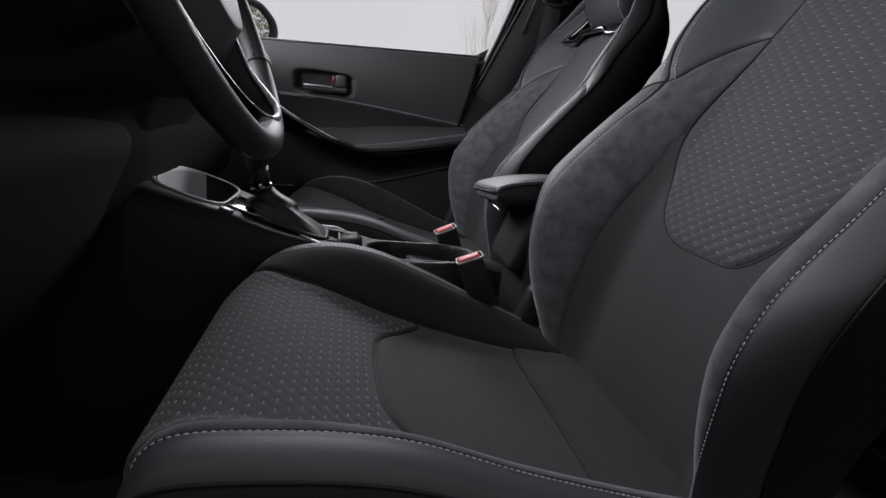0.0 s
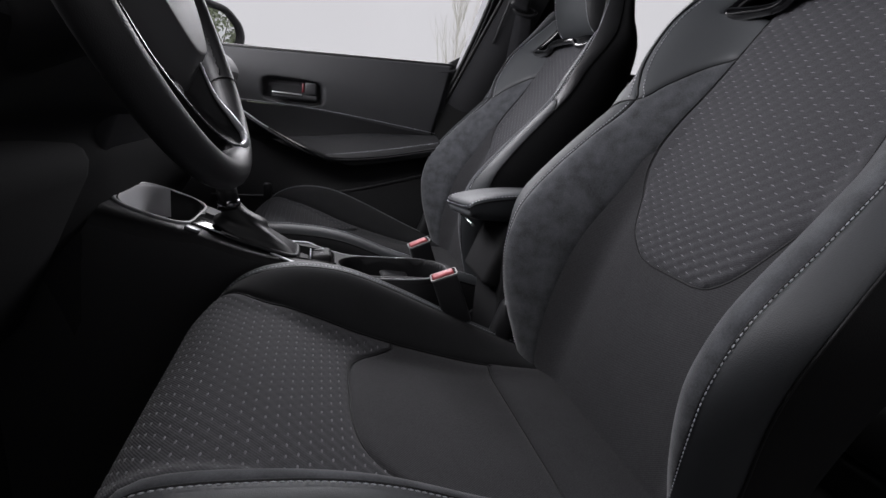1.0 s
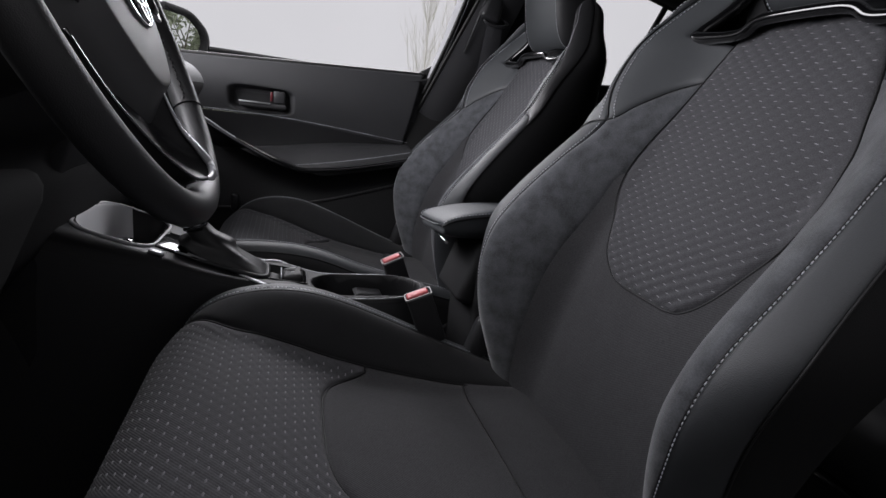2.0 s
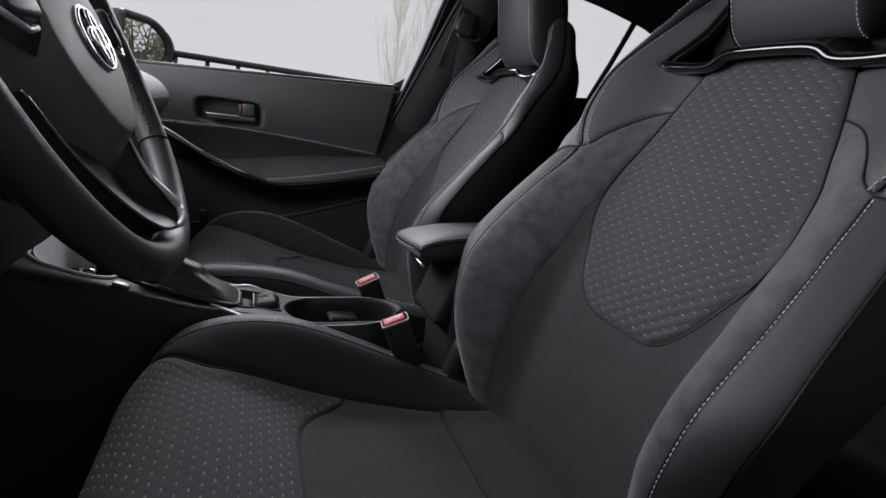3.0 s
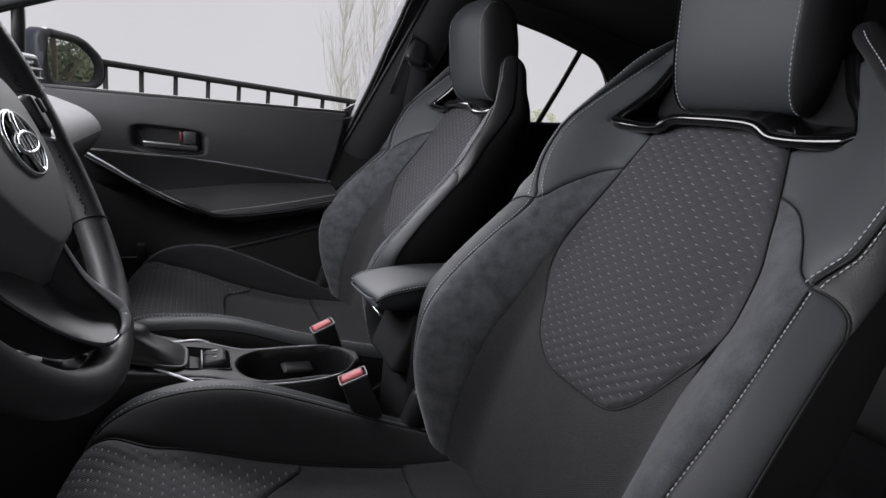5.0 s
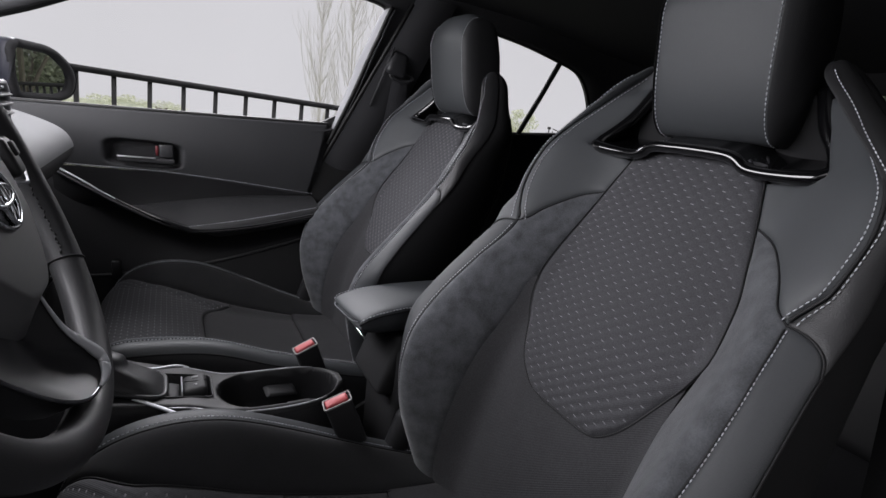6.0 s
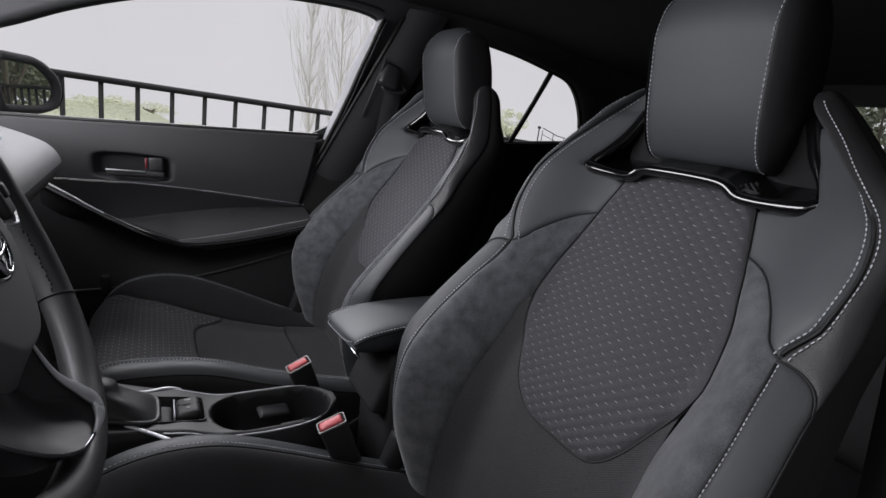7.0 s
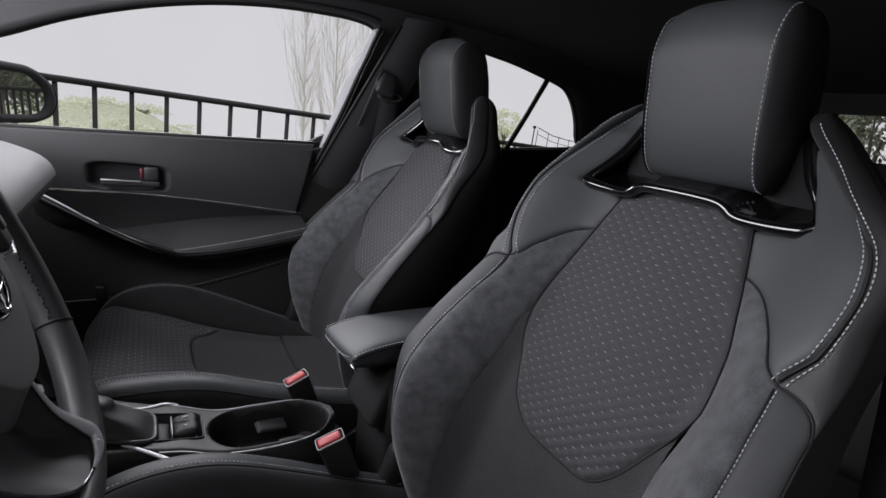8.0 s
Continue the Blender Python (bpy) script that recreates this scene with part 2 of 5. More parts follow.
def dashes(points, step=.0062, length=.0042, r=.0008):
    """Thread stitches along a line."""
    vs, fs = [], []
    for p, t in resample(points, step):
        side = t.cross(Vector((.31, .52, .8))).normalized()
        up = side.cross(t)
        k = len(vs)
        for c, w in ((-.5, .45), (0, 1), (.5, .45)):
            for s in range(5):
                a = 2 * math.pi * s / 5
                vs.append(p + t * (c * length) + (side * math.cos(a) + up * math.sin(a)) * (r * w))
        for row in (0, 5):
            for s in range(5):
                fs.append((k + row + s, k + row + (s + 1) % 5, k + row + 5 + (s + 1) % 5, k + row + 5 + s))
        fs.append(tuple(k + s for s in range(5))[::-1])
        fs.append(tuple(k + 10 + s for s in range(5)))
    return vs, fs


def block(size, bevel=.004, segments=2, at=(0, 0, 0), turn=(0, 0, 0), taper=1.0):
    """A bevelled block centred on at."""
    bm = bmesh.new()
    bmesh.ops.create_cube(bm, size=1)
    for v in bm.verts:
        k = taper if v.co.z > 0 else 1.0
        v.co = Vector((v.co.x * size[0] * k, v.co.y * size[1] * k, v.co.z * size[2]))
    if bevel:
        bmesh.ops.bevel(bm, geom=list(bm.edges), offset=min(bevel, min(size) * .45), segments=segments, profile=.5, affect="EDGES")
    bm.transform(pose(*at, *turn))
    return bm


def plate(outline, thick, bevel=.002, axis="y", at=0.0):
    """A flat outline (pairs) with thickness along an axis, its rims bevelled."""
    bm = bmesh.new()
    order = {"x": lambda a, b, c: (c, a, b), "y": lambda a, b, c: (a, c, b), "z": lambda a, b, c: (a, b, c)}[axis]
    low = [bm.verts.new(order(a, b, at)) for a, b in outline]
    face = bm.faces.new(low)
    res = bmesh.ops.extrude_face_region(bm, geom=[face])
    up = Vector(order(0, 0, thick))
    for v in res["geom"]:
        if isinstance(v, bmesh.types.BMVert):
            v.co += up
    bmesh.ops.recalc_face_normals(bm, faces=list(bm.faces))
    if bevel:
        rim = [e for e in bm.edges if abs((e.verts[0].co - e.verts[1].co).dot(up)) < 1e-9]
        bmesh.ops.bevel(bm, geom=rim, offset=bevel, segments=2, profile=.5, affect="EDGES")
    return bm


def ring_wall(outer, inner, thick, axis="y", at=0.0):
    """A frame between two outlines of the same number of points."""
    order = {"x": lambda a, b, c: (c, a, b), "y": lambda a, b, c: (a, c, b), "z": lambda a, b, c: (a, b, c)}[axis]
    n = len(outer)
    vs = [order(a, b, at) for a, b in outer] + [order(a, b, at) for a, b in inner] + [order(a, b, at + thick) for a, b in outer] + [order(a, b, at + thick) for a, b in inner]
    fs = []
    for i in range(n):
        j = (i + 1) % n
        fs += [(i, j, n + j, n + i), (2 * n + i, 3 * n + i, 3 * n + j, 2 * n + j), (i, 2 * n + i, 2 * n + j, j), (n + i, n + j, 3 * n + j, 3 * n + i)]
    return vs, fs


def spline(pts, n):
    """n + 1 points on a smooth curve through pts."""
    pts = [Vector(p) for p in pts]
    out = []
    for k in range(n + 1):
        t = k / n * (len(pts) - 1)
        i = min(int(t), len(pts) - 2)
        u = t - i
        a, b, c, d = pts[max(i - 1, 0)], pts[i], pts[i + 1], pts[min(i + 2, len(pts) - 1)]
        out.append(.5 * (2 * b + (c - a) * u + (2 * a - 5 * b + 4 * c - d) * u * u + (3 * b - a - 3 * c + d) * u ** 3))
    return out


def round_outline(corners, r, n=5):
    """An outline with its corners rounded."""
    out = []
    m = len(corners)
    for i in range(m):
        p, a, b = Vector(corners[i]), Vector(corners[i - 1]), Vector(corners[(i + 1) % m])
        da, db = (a - p), (b - p)
        k = min(r, da.length * .48, db.length * .48)
        s, e = p + da.normalized() * k, p + db.normalized() * k
        for j in range(n + 1):
            u = j / n
            q = s * (1 - u) ** 2 + p * 2 * u * (1 - u) + e * u * u
            out.append((q.x, q.y))
    return out


# ---- front seats ----
def knots(*pts):
    """A smooth curve through (t, value) knots."""
    ts = [p[0] for p in pts]
    vs = [p[1] for p in pts]
    n = len(pts)
    ms = []
    for i in range(n):
        a, b = max(i - 1, 0), min(i + 1, n - 1)
        ms.append((vs[b] - vs[a]) / (ts[b] - ts[a]))

    def at(t):
        if t <= ts[0]:
            return vs[0] + ms[0] * (t - ts[0])
        if t >= ts[-1]:
            return vs[-1] + ms[-1] * (t - ts[-1])
        i = max(k for k in range(n - 1) if ts[k] <= t)
        w = ts[i + 1] - ts[i]
        u = (t - ts[i]) / w
        return ((2 * u ** 3 - 3 * u * u + 1) * vs[i] + (u ** 3 - 2 * u * u + u) * w * ms[i]
                + (3 * u * u - 2 * u ** 3) * vs[i + 1] + (u ** 3 - u * u) * w * ms[i + 1])
    return at


def smooth(u):
    u = min(max(u, 0.0), 1.0)
    return u * u * (3 - 2 * u)


# backrest: middle line, crest of the side bolsters, width of the crest, outer seam
BACK_MID = knots((.26, .377), (.31, .384), (.45, .412), (.56, .447), (.67, .503), (.77, .558), (.83, .588), (.89, .617), (.95, .645), (1.05, .69))
BACK_CREST = knots((.26, .372), (.35, .341), (.43, .316), (.505, .304), (.545, .309), (.59, .328), (.65, .378), (.71, .433), (.77, .489), (.82, .508), (.87, .535), (.9, .552), (.94, .583), (.98, .611), (1.025, .634))
BACK_EDGE = knots((.26, .19), (.5, .205), (.6, .212), (.7, .214), (.77, .222), (.83, .25), (1.05, .25))
# where the suede is sewn to the leather roll, on the inboard and the outboard bolster
ROLL_IN = knots((.26, .198), (.35, .21), (.43, .22), (.52, .214), (.58, .22), (.64, .225), (.7, .216), (.74, .207), (.772, .208), (.79, .22), (.835, .236), (.885, .238), (.932, .223), (.97, .2), (1.0, .178), (1.026, .158))
ROLL_OUT = knots((.26, .185), (.35, .199), (.43, .222), (.5, .237), (.56, .242), (.64, .242), (.7, .237), (.74, .23), (.772, .227), (.79, .237), (.805, .246), (.85, .252), (.88, .249), (.905, .239), (.93, .215), (.963, .178), (1.0, .139), (1.026, .112))


def half_of(z, side):
    """Half width of the backrest's front face; the two bolsters differ a little."""
    return (ROLL_IN if side > 0 else ROLL_OUT)(z)


def back_front(o, z):
    a, e = (.132 if o < 0 and z < .75 else .132 - .017 * smooth((z - .75) / .05) if o < 0 else .115), BACK_EDGE(z) + (.024 * (1 - smooth((z - .7) / .08)) if o < 0 else 0)
    return BACK_MID(z) + (BACK_CREST(z) - BACK_MID(z)) * smooth((abs(o) - a) / (e - a))


# cushion: the middle line and the crest of the bolsters along the seat, from the front skirt to the back
CUSH_MID_X = knots((0, -.12), (.1, -.152), (.2, -.165), (.27, -.158), (.34, -.12), (.42, -.06), (.5, .0), (.58, .06), (.7, .15), (.85, .28), (1, .42))
CUSH_MID_Z = knots((0, .2), (.1, .29), (.2, .37), (.27, .412), (.34, .437), (.42, .43), (.5, .403), (.58, .374), (.7, .345), (.85, .318), (1, .31))
CUSH_CREST_X = knots((0, -.12), (.1, -.15), (.2, -.16), (.27, -.14), (.34, -.10), (.42, -.045), (.5, .012), (.58, .065), (.7, .15), (.85, .28), (1, .42))
CUSH_CREST_Z = knots((0, .2), (.1, .29), (.2, .37), (.27, .42), (.34, .453), (.42, .468), (.5, .467), (.58, .454), (.7, .418), (.85, .357), (1, .30))
CUSH_OUT_Z = knots((0, .2), (.1, .29), (.2, .385), (.27, .446), (.3, .463), (.34, .470), (.42, .470), (.5, .465), (.58, .453), (.7, .421), (.85, .38), (1, .34))
CUSH_OUT_X = knots((0, -.12), (.1, -.145), (.2, -.15), (.27, -.137), (.3, -.122), (.34, -.098), (.42, -.045), (.5, .012), (.58, .065), (.7, .15), (.85, .28), (1, .42))
CUSH_HALF = knots((0, .225), (.5, .23), (.85, .228), (1, .22))


def cushion_top(o, s):
    a = .12 if o > 0 else .165
    k = smooth((abs(o) - a) / (CUSH_HALF(s) - a))
    cx, cz = (CUSH_CREST_X, CUSH_CREST_Z) if o > 0 else (CUSH_OUT_X, CUSH_OUT_Z)
    return (CUSH_MID_X(s) + (cx(s) - CUSH_MID_X(s)) * k, CUSH_MID_Z(s) + (cz(s) - CUSH_MID_Z(s)) * k)


BACK_SEAM = knots((.26, .245), (.4, .247), (.45, .255), (.5, .265), (.55, .278), (.6, .289), (.64, .286), (.68, .281), (.75, .272), (.8, .272), (.84, .268), (.88, .27), (.92, .258), (.96, .222), (1.0, .182), (1.03, .16))
BACK_SEAM_X = knots((.26, .385), (.35, .375), (.45, .36), (.5, .351), (.55, .345), (.6, .352), (.64, .38), (.68, .414), (.727, .458), (.77, .497), (.82, .528), (.88, .57), (.92, .602), (.96, .632), (1.0, .656), (1.03, .67))
PANEL_IN = knots((.5465, .02), (.55, .044), (.557, .061), (.575, .087), (.597, .104), (.635, .125), (.66, .134), (.69, .1395), (.72, .1405), (.76, .137), (.834, .1215), (.89, .105), (.92, .095))
PANEL_OUT = knots((.5465, .055), (.55, .073), (.557, .086), (.57, .1), (.59, .114), (.625, .132), (.66, .15), (.69, .1615), (.715, .159), (.76, .148), (.795, .136), (.84, .119), (.895, .1), (.92, .092))
PANEL_LOW = .5465


def panel_half(z, side):
    return (PANEL_IN if side > 0 else PANEL_OUT)(z)



FABRIC_HALF = knots((.26, .168), (.31, .165), (.4, .157), (.48, .152), (.56, .149), (.62, .146), (.69, .151))
OPENING = knots((.9, .176), (.915, .174), (.95, .153), (1.0, .134), (1.04, .13))


def back_point(q, z, side):
    """The backrest's skin: q 0 middle, 1 crest, 2 outer seam, 3 rear corner, 4 middle of the rear."""
    h, w2, x2 = half_of(z, side), BACK_SEAM(z) - (.02 * (1 - smooth((z - .74) / .06)) if side > 0 else 0), BACK_SEAM_X(z)
    w2 = max(w2 - (.02 * smooth((z - .88) / .08) if side < 0 else 0), h + .008)
    if side > 0:
        w2 += (min(w2, h + .014) - w2) * smooth((z - .77) / .05)
    w3, xb = w2 - .04, BACK_MID(z) + .1 - .065 * smooth((z - .72) / .25)
    if q <= 1:
        o = q * h
        x = back_front(side * o, z)
    elif q <= 2:
        r = q - 1
        flat = .65 * (1 - smooth((z - .7) / .06)) if side < 0 else 0
        o = h + (w2 - h) * (math.sin(r * math.pi / 2) ** .9 * (1 - flat) + r * flat)
        x = BACK_CREST(z) + (x2 - BACK_CREST(z)) * r - (.005 if side > 0 and z < .76 else .004) * math.sin(math.pi * r)
    elif q <= 3:
        r = q - 2
        o = w2 + .006 * math.sin(math.pi * r) - (w2 - w3) * r ** 3
        x = x2 + (xb - x2) * r
    else:
        r = q - 3
        o = w3 * (1 - r)
        x = xb + .03 * math.sin(r * math.pi / 2)
    if z > .995:
        k = math.sqrt(max(0.0, 1 - ((z - .995) / .042) ** 2))
        x, o = .662 + (x - .662) * k, (.138 if side > 0 else .122) + (o - (.138 if side > 0 else .122)) * k
    return Vector((x, side * o, z))


def tucked(d, puff=.003, tuck=.002, reach=.005):
    """Height of an upholstered panel at d metres from its seam."""
    return (puff + tuck) * (1 - math.exp(-max(d, 0) / reach)) - tuck


def pillow(p, q):
    """A quilted relief with its dimples on a staggered lattice."""
    return -.5 * (math.cos(2 * math.pi * (p + q)) + math.cos(2 * math.pi * (p - q)))


def eased(u):
    return .5 - .5 * math.cos(math.pi * u)


def front_normal(o, z):
    d = .004
    a = Vector((back_front(o + d, z) - back_front(o - d, z), 2 * d, 0))
    b = Vector((back_front(o, z + d) - back_front(o, z - d), 0, 2 * d))
    n = a.cross(b).normalized()
    return -n if n.x > 0 else n


def back_sheet(low, high, z0, z1, side=1, puff=.003, loose="", quilt=0.0):
    """A panel on the front of the backrest between o = low(z, r) and high(z); loose names edges with no seam."""
    def f(u, v):
        u, v = eased(u), eased(v)
        bot, top = z0(u), z1(u)
        z = bot + (top - bot) * v
        a, b = low(z), high(z)
        o = a + (b - a) * u
        d = min([9.0] + [x for k, x in (("l", o - a), ("r", b - o), ("b", z - bot), ("t", top - z)) if k not in loose])
        if z > .995:
            p = back_point(max(o, 0) / half_of(z, side), z, side)
            return p
        o *= side
        return Vector((back_front(o, z), o, z)) + front_normal(o, z) * (tucked(d, puff) + quilt * pillow(o / .021, z / .0155) * smooth(d / .012))
    return f


def round_sheet(q0, q1, z0, z1, side, puff=.002, loose=""):
    def f(u, v):
        q, z = q0 + (q1 - q0) * eased(u), z0(eased(u)) + (z1(eased(u)) - z0(eased(u))) * eased(v)
        p = back_point(q, z, side)
        d = .01
        n = (back_point(min(q + d, 4), z, side) - back_point(q - d, z, side)).cross(back_point(q, z + .004, side) - back_point(q, z - .004, side))
        if n.length > 1e-9:
            n.normalize()
            if n.x > 0 if q < 2 and abs(n.x) > .35 else n.y * side < 0 and q < 3:
                n = -n
            da, db = (q - q0) * .05, (q1 - q) * .05
            dz, dt = z - z0(eased(u)), z1(eased(u)) - z
            e = min([9.0] + [x for k, x in (("l", da), ("r", db), ("b", dz), ("t", dt)) if k not in loose])
            p = p + n * tucked(e, puff)
        return p
    return f


SHOULDER = knots((0, .836), (.25, .824), (.5, .802), (.75, .780), (1, .768))


def on_roll(r, z, side):
    """A point on the skin of the bolster's roll, r of the way from the crest to the outer seam."""
    p = back_point(1 + r, z, side)
    n = (back_point(1 + r + .05, z, side) - back_point(1 + r - .05, z, side)).cross(back_point(1 + r, z + .004, side) - back_point(1 + r, z - .004, side)).normalized()
    if n.x > 0:
        n = -n
    return p + n * (tucked(r * .05, .002) + .0013)


def on_shoulder(q, z, side):
    half = half_of(z, side)
    o = half * q
    if z > .995:
        return back_point(q, z, side) + Vector((-.0016, 0, .0006))
    p = Vector((back_front(side * o, z), o, z)) + front_normal(o, z) * (tucked(half - o) + .001)
    return Vector((p.x, side * p.y, p.z))


def cushion_x(x):
    lo, hi = .27, 1.0
    for _ in range(40):
        m = (lo + hi) / 2
        lo, hi = (m, hi) if CUSH_MID_X(m) < x else (lo, m)
    return lo


def cushion_point(o, s, side=1):
    x, z = cushion_top(side * o, s)
    return Vector((x, side * o, z))


def cushion_skin(q, s, side):
    """q 1 crest, 2 lower seam, 3 bottom of the side."""
    h, x, z = (CUSH_HALF(s), CUSH_CREST_X(s), CUSH_CREST_Z(s)) if side > 0 else (CUSH_HALF(s), CUSH_OUT_X(s), CUSH_OUT_Z(s))
    wide = .043 * smooth((s + .25) / .5)
    if q <= 2:
        r = q - 1
        p = Vector((x, h + wide * math.sin(r * math.pi / 2), z + .006 * math.sin(math.pi * r) - .028 * r * r))
    else:
        r = q - 2
        low = .17
        p = Vector((x, h + wide + .008 * math.sin(math.pi * r) - .02 * r, (z - .028) + (low - z + .028) * r))
    return Vector((p.x, side * p.y, p.z))


def cushion_normal(o, s):
    d = .004
    n = (cushion_point(o + d, s) - cushion_point(o - d, s)).cross(cushion_point(o, s + d) - cushion_point(o, s - d))
    n.normalize()
    return -n if n.z < 0 and s > .2 or (s <= .2 and n.x > 0) else n


def insert_edge(side):
    return .154 if side > 0 else .208


def insert_at(side, s):
    """Half width of the insert, which flares towards the front on the inboard side."""
    return insert_edge(side) + (.053 * (1 - smooth((s - .25) / .17)) if side > 0 else 0)


def cushion_sheet(low, high, s0, s1, puff=.003, side=1, loose="", quilt=0.0):
    def f(u, v):
        u, v = eased(u), eased(v)
        bot, top = s0(low + (high - low) * u), s1(low + (high - low) * u)
        s = bot + (top - bot) * v
        a = insert_at(side, s) if low > 0 else low
        b = min(high, CUSH_HALF(s)) if high > .2 else insert_at(1, s) + high - insert_edge(1)
        o = a + (b - a) * u
        d = min([9.0] + [x for k, x in (("l", o - a), ("r", b - o), ("b", (s - bot) * .9), ("t", (top - s) * .9)) if k not in loose])
        return cushion_point(side * o, s) + cushion_normal(side * o, s) * (tucked(d, puff) + quilt * pillow((side * o + .215) / .0155, (s - .06) / .028) * smooth(d / .012))
    return f


def tufts(places, size=.0046, r=.0009):
    """Small raised thread dashes: (point, along, normal)."""
    vs, fs = [], []
    for p, t, n in places:
        w = n.cross(t).normalized()
        k = len(vs)
        for a, b, c in ((-.5, 0, 0), (-.2, .8, .0), (.2, .8, .0), (.5, 0, 0), (.2, -.8, .0), (-.2, -.8, .0), (-.12, 0, .9), (.12, 0, .9)):
            vs.append(p + t * (a * size) + w * (b * r) + n * (c * r - .0002))
        fs += [(k, k + 6, k + 1), (k + 1, k + 6, k + 7, k + 2), (k + 2, k + 7, k + 3), (k + 3, k + 7, k + 4), (k + 4, k + 7, k + 6, k + 5), (k + 5, k + 6, k)]
    return vs, fs


def build_seat(y):
    seat = thing("bucket_seat", "dark grey sports seat in leather, suede and dotted fabric", "car seat", (0, y, 0), "front seats")
    rnd = random.Random(4)
    # backrest
    part("backrest_panel", grid(back_sheet(lambda z: -PANEL_OUT(z), PANEL_IN, lambda u: PANEL_LOW, lambda u: .91, puff=.006, loose="t", quilt=.0014), 110, 170), FABRIC_DOT, seat, "charcoal fabric with raised grey dots")
    places = []
    row, z = 1, .55025
    while z < .9:
        o = -.168 + (row % 2) * .0105
        while o < .165:
            if abs(o) < panel_half(z, o) - .007:
                n = front_normal(o, z)
                d = min(panel_half(z, o) - abs(o), z - PANEL_LOW)
                dz = .0004 + rnd.uniform(-.0004, .0004)
                along = Vector((back_front(o + .004, z + dz) - back_front(o, z), .004, dz)).normalized()
                places.append((Vector((back_front(o, z), o, z)) + n * (tucked(d, .006) - .0003), along, n))
            o += .021
        z += .00775
        row += 1
    part("backrest_dots", tufts(places, .0068, .0007), TUFT, seat, "rows of pale grey woven dots")
    part("lumbar_panel", grid(back_sheet(lambda z: -FABRIC_HALF(z), FABRIC_HALF, lambda u: .26, lambda u: .69, puff=.001, loose="t"), 36, 50), FABRIC, seat, "plain charcoal woven fabric")
    for side in (1, -1):
        inner = lambda z: FABRIC_HALF(z) + (.008 if side < 0 else -.006) * smooth((z - .6) / .08) if z < .69 else panel_half(z, side)
        part("suede_bolster", grid(back_sheet(inner, lambda z: half_of(z, side), lambda u: .27, SHOULDER, side), 26, 60), SUEDE, seat, "mottled charcoal suede")
        inside = lambda z: panel_half(z, side) if z < .889 else panel_half(.889, side) + (OPENING(z) - (.009 + .012 * smooth((z - .95) / .05) if side < 0 else 0) - panel_half(.889, side)) * smooth((z - .889) / .017)
        part("shoulder_panel", grid(back_sheet(inside, lambda z: half_of(z, side), SHOULDER, lambda u: 1.036, side, loose="t"), 24, 44), LEATHER, seat, "smooth grey leather")
        part("bolster_roll", grid(round_sheet(1, 2, lambda u: .27, lambda u: .768 - .03 * u * u, side), 14, 44), ROLL_LEATHER, seat, "grained grey leather, shade put into its colour")
        # the outboard wing cover is darker than the inboard one
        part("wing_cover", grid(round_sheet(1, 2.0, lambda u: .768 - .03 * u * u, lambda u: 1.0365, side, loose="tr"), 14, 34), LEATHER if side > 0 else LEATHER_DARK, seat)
        part("backrest_side", grid(round_sheet(2, 3, lambda u: .25, lambda u: 1.0365, side, loose="tb"), 12, 50), MATT_BLACK, seat, "matt black side")
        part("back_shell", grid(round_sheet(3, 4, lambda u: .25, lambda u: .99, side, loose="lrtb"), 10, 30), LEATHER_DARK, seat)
        # seams and stitches
        zs = [.34 + (.764 - .34) * k / 60 for k in range(61)]
        part("seam", sweep([back_point(1.0, z, side) + Vector((.0015, 0, 0)) for z in zs], .0012, 6), PIPING, seat)
        part("stitching", dashes([on_roll(.035, z, side) for z in zs], .0056, .0038, .0007), STITCH, seat, "pale grey thread stitches")
        part("seam", sweep([back_point(2.0, z, side) for z in [.28 + .46 * k / 40 for k in range(41)]], .0012, 6), PIPING, seat)
        zw = [.772 + (1.022 - .772) * k / 50 for k in range(51)]
        part("seam", sweep([back_point(1.0, z, side) for z in zw], .0018, 6), PIPING, seat)
        part("stitching", dashes([on_shoulder(.978 if side < 0 else .95, z, side) for z in zw]), STITCH, seat, "pale grey thread stitches")
        part("stitching", dashes([on_roll((.1 + .14 * smooth((z - .93) / .06)) if side < 0 else .13, z, side) for z in zw]), STITCH, seat, "pale grey thread stitches")
        us = [k / 24 for k in range(25)]
        line = []
        for u in us:
            z = SHOULDER(u)
            a, b = inner(z), half_of(z, side)
            o = a + (b - a) * u
            line.append(Vector((back_front(o, z) + .0005, side * o, z)))
        for u in us[1:]:
            line.append(back_point(1 + u, .768 - .03 * u * u, side))
        part("seam", sweep(line, .0012, 6), PIPING, seat)
    zs = [.905 - (.905 - PANEL_LOW) * math.sin(k / 50 * math.pi / 2) for k in range(51)]
    edge = [(PANEL_IN(z), z) for z in zs] + [(-PANEL_OUT(z), z) for z in reversed(zs)]
    part("seam", sweep([Vector((back_front(o, z) - .0008, o, z)) for o, z in edge], .0013, 6), PIPING, seat)

    # cushion
    border = lambda o: cushion_x(.042 + .07 * min(abs(o) / .145, 1.0) ** 4)
    rear = lambda o: cushion_x(.276)
    part("cushion_front_panel", grid(cushion_sheet(-.208, .154, lambda o: 0.0, border, .005, loose="b", quilt=.0009), 120, 150), FABRIC_DOT, seat, "charcoal fabric with raised grey dots")
    places = []
    row, s = 0, .06
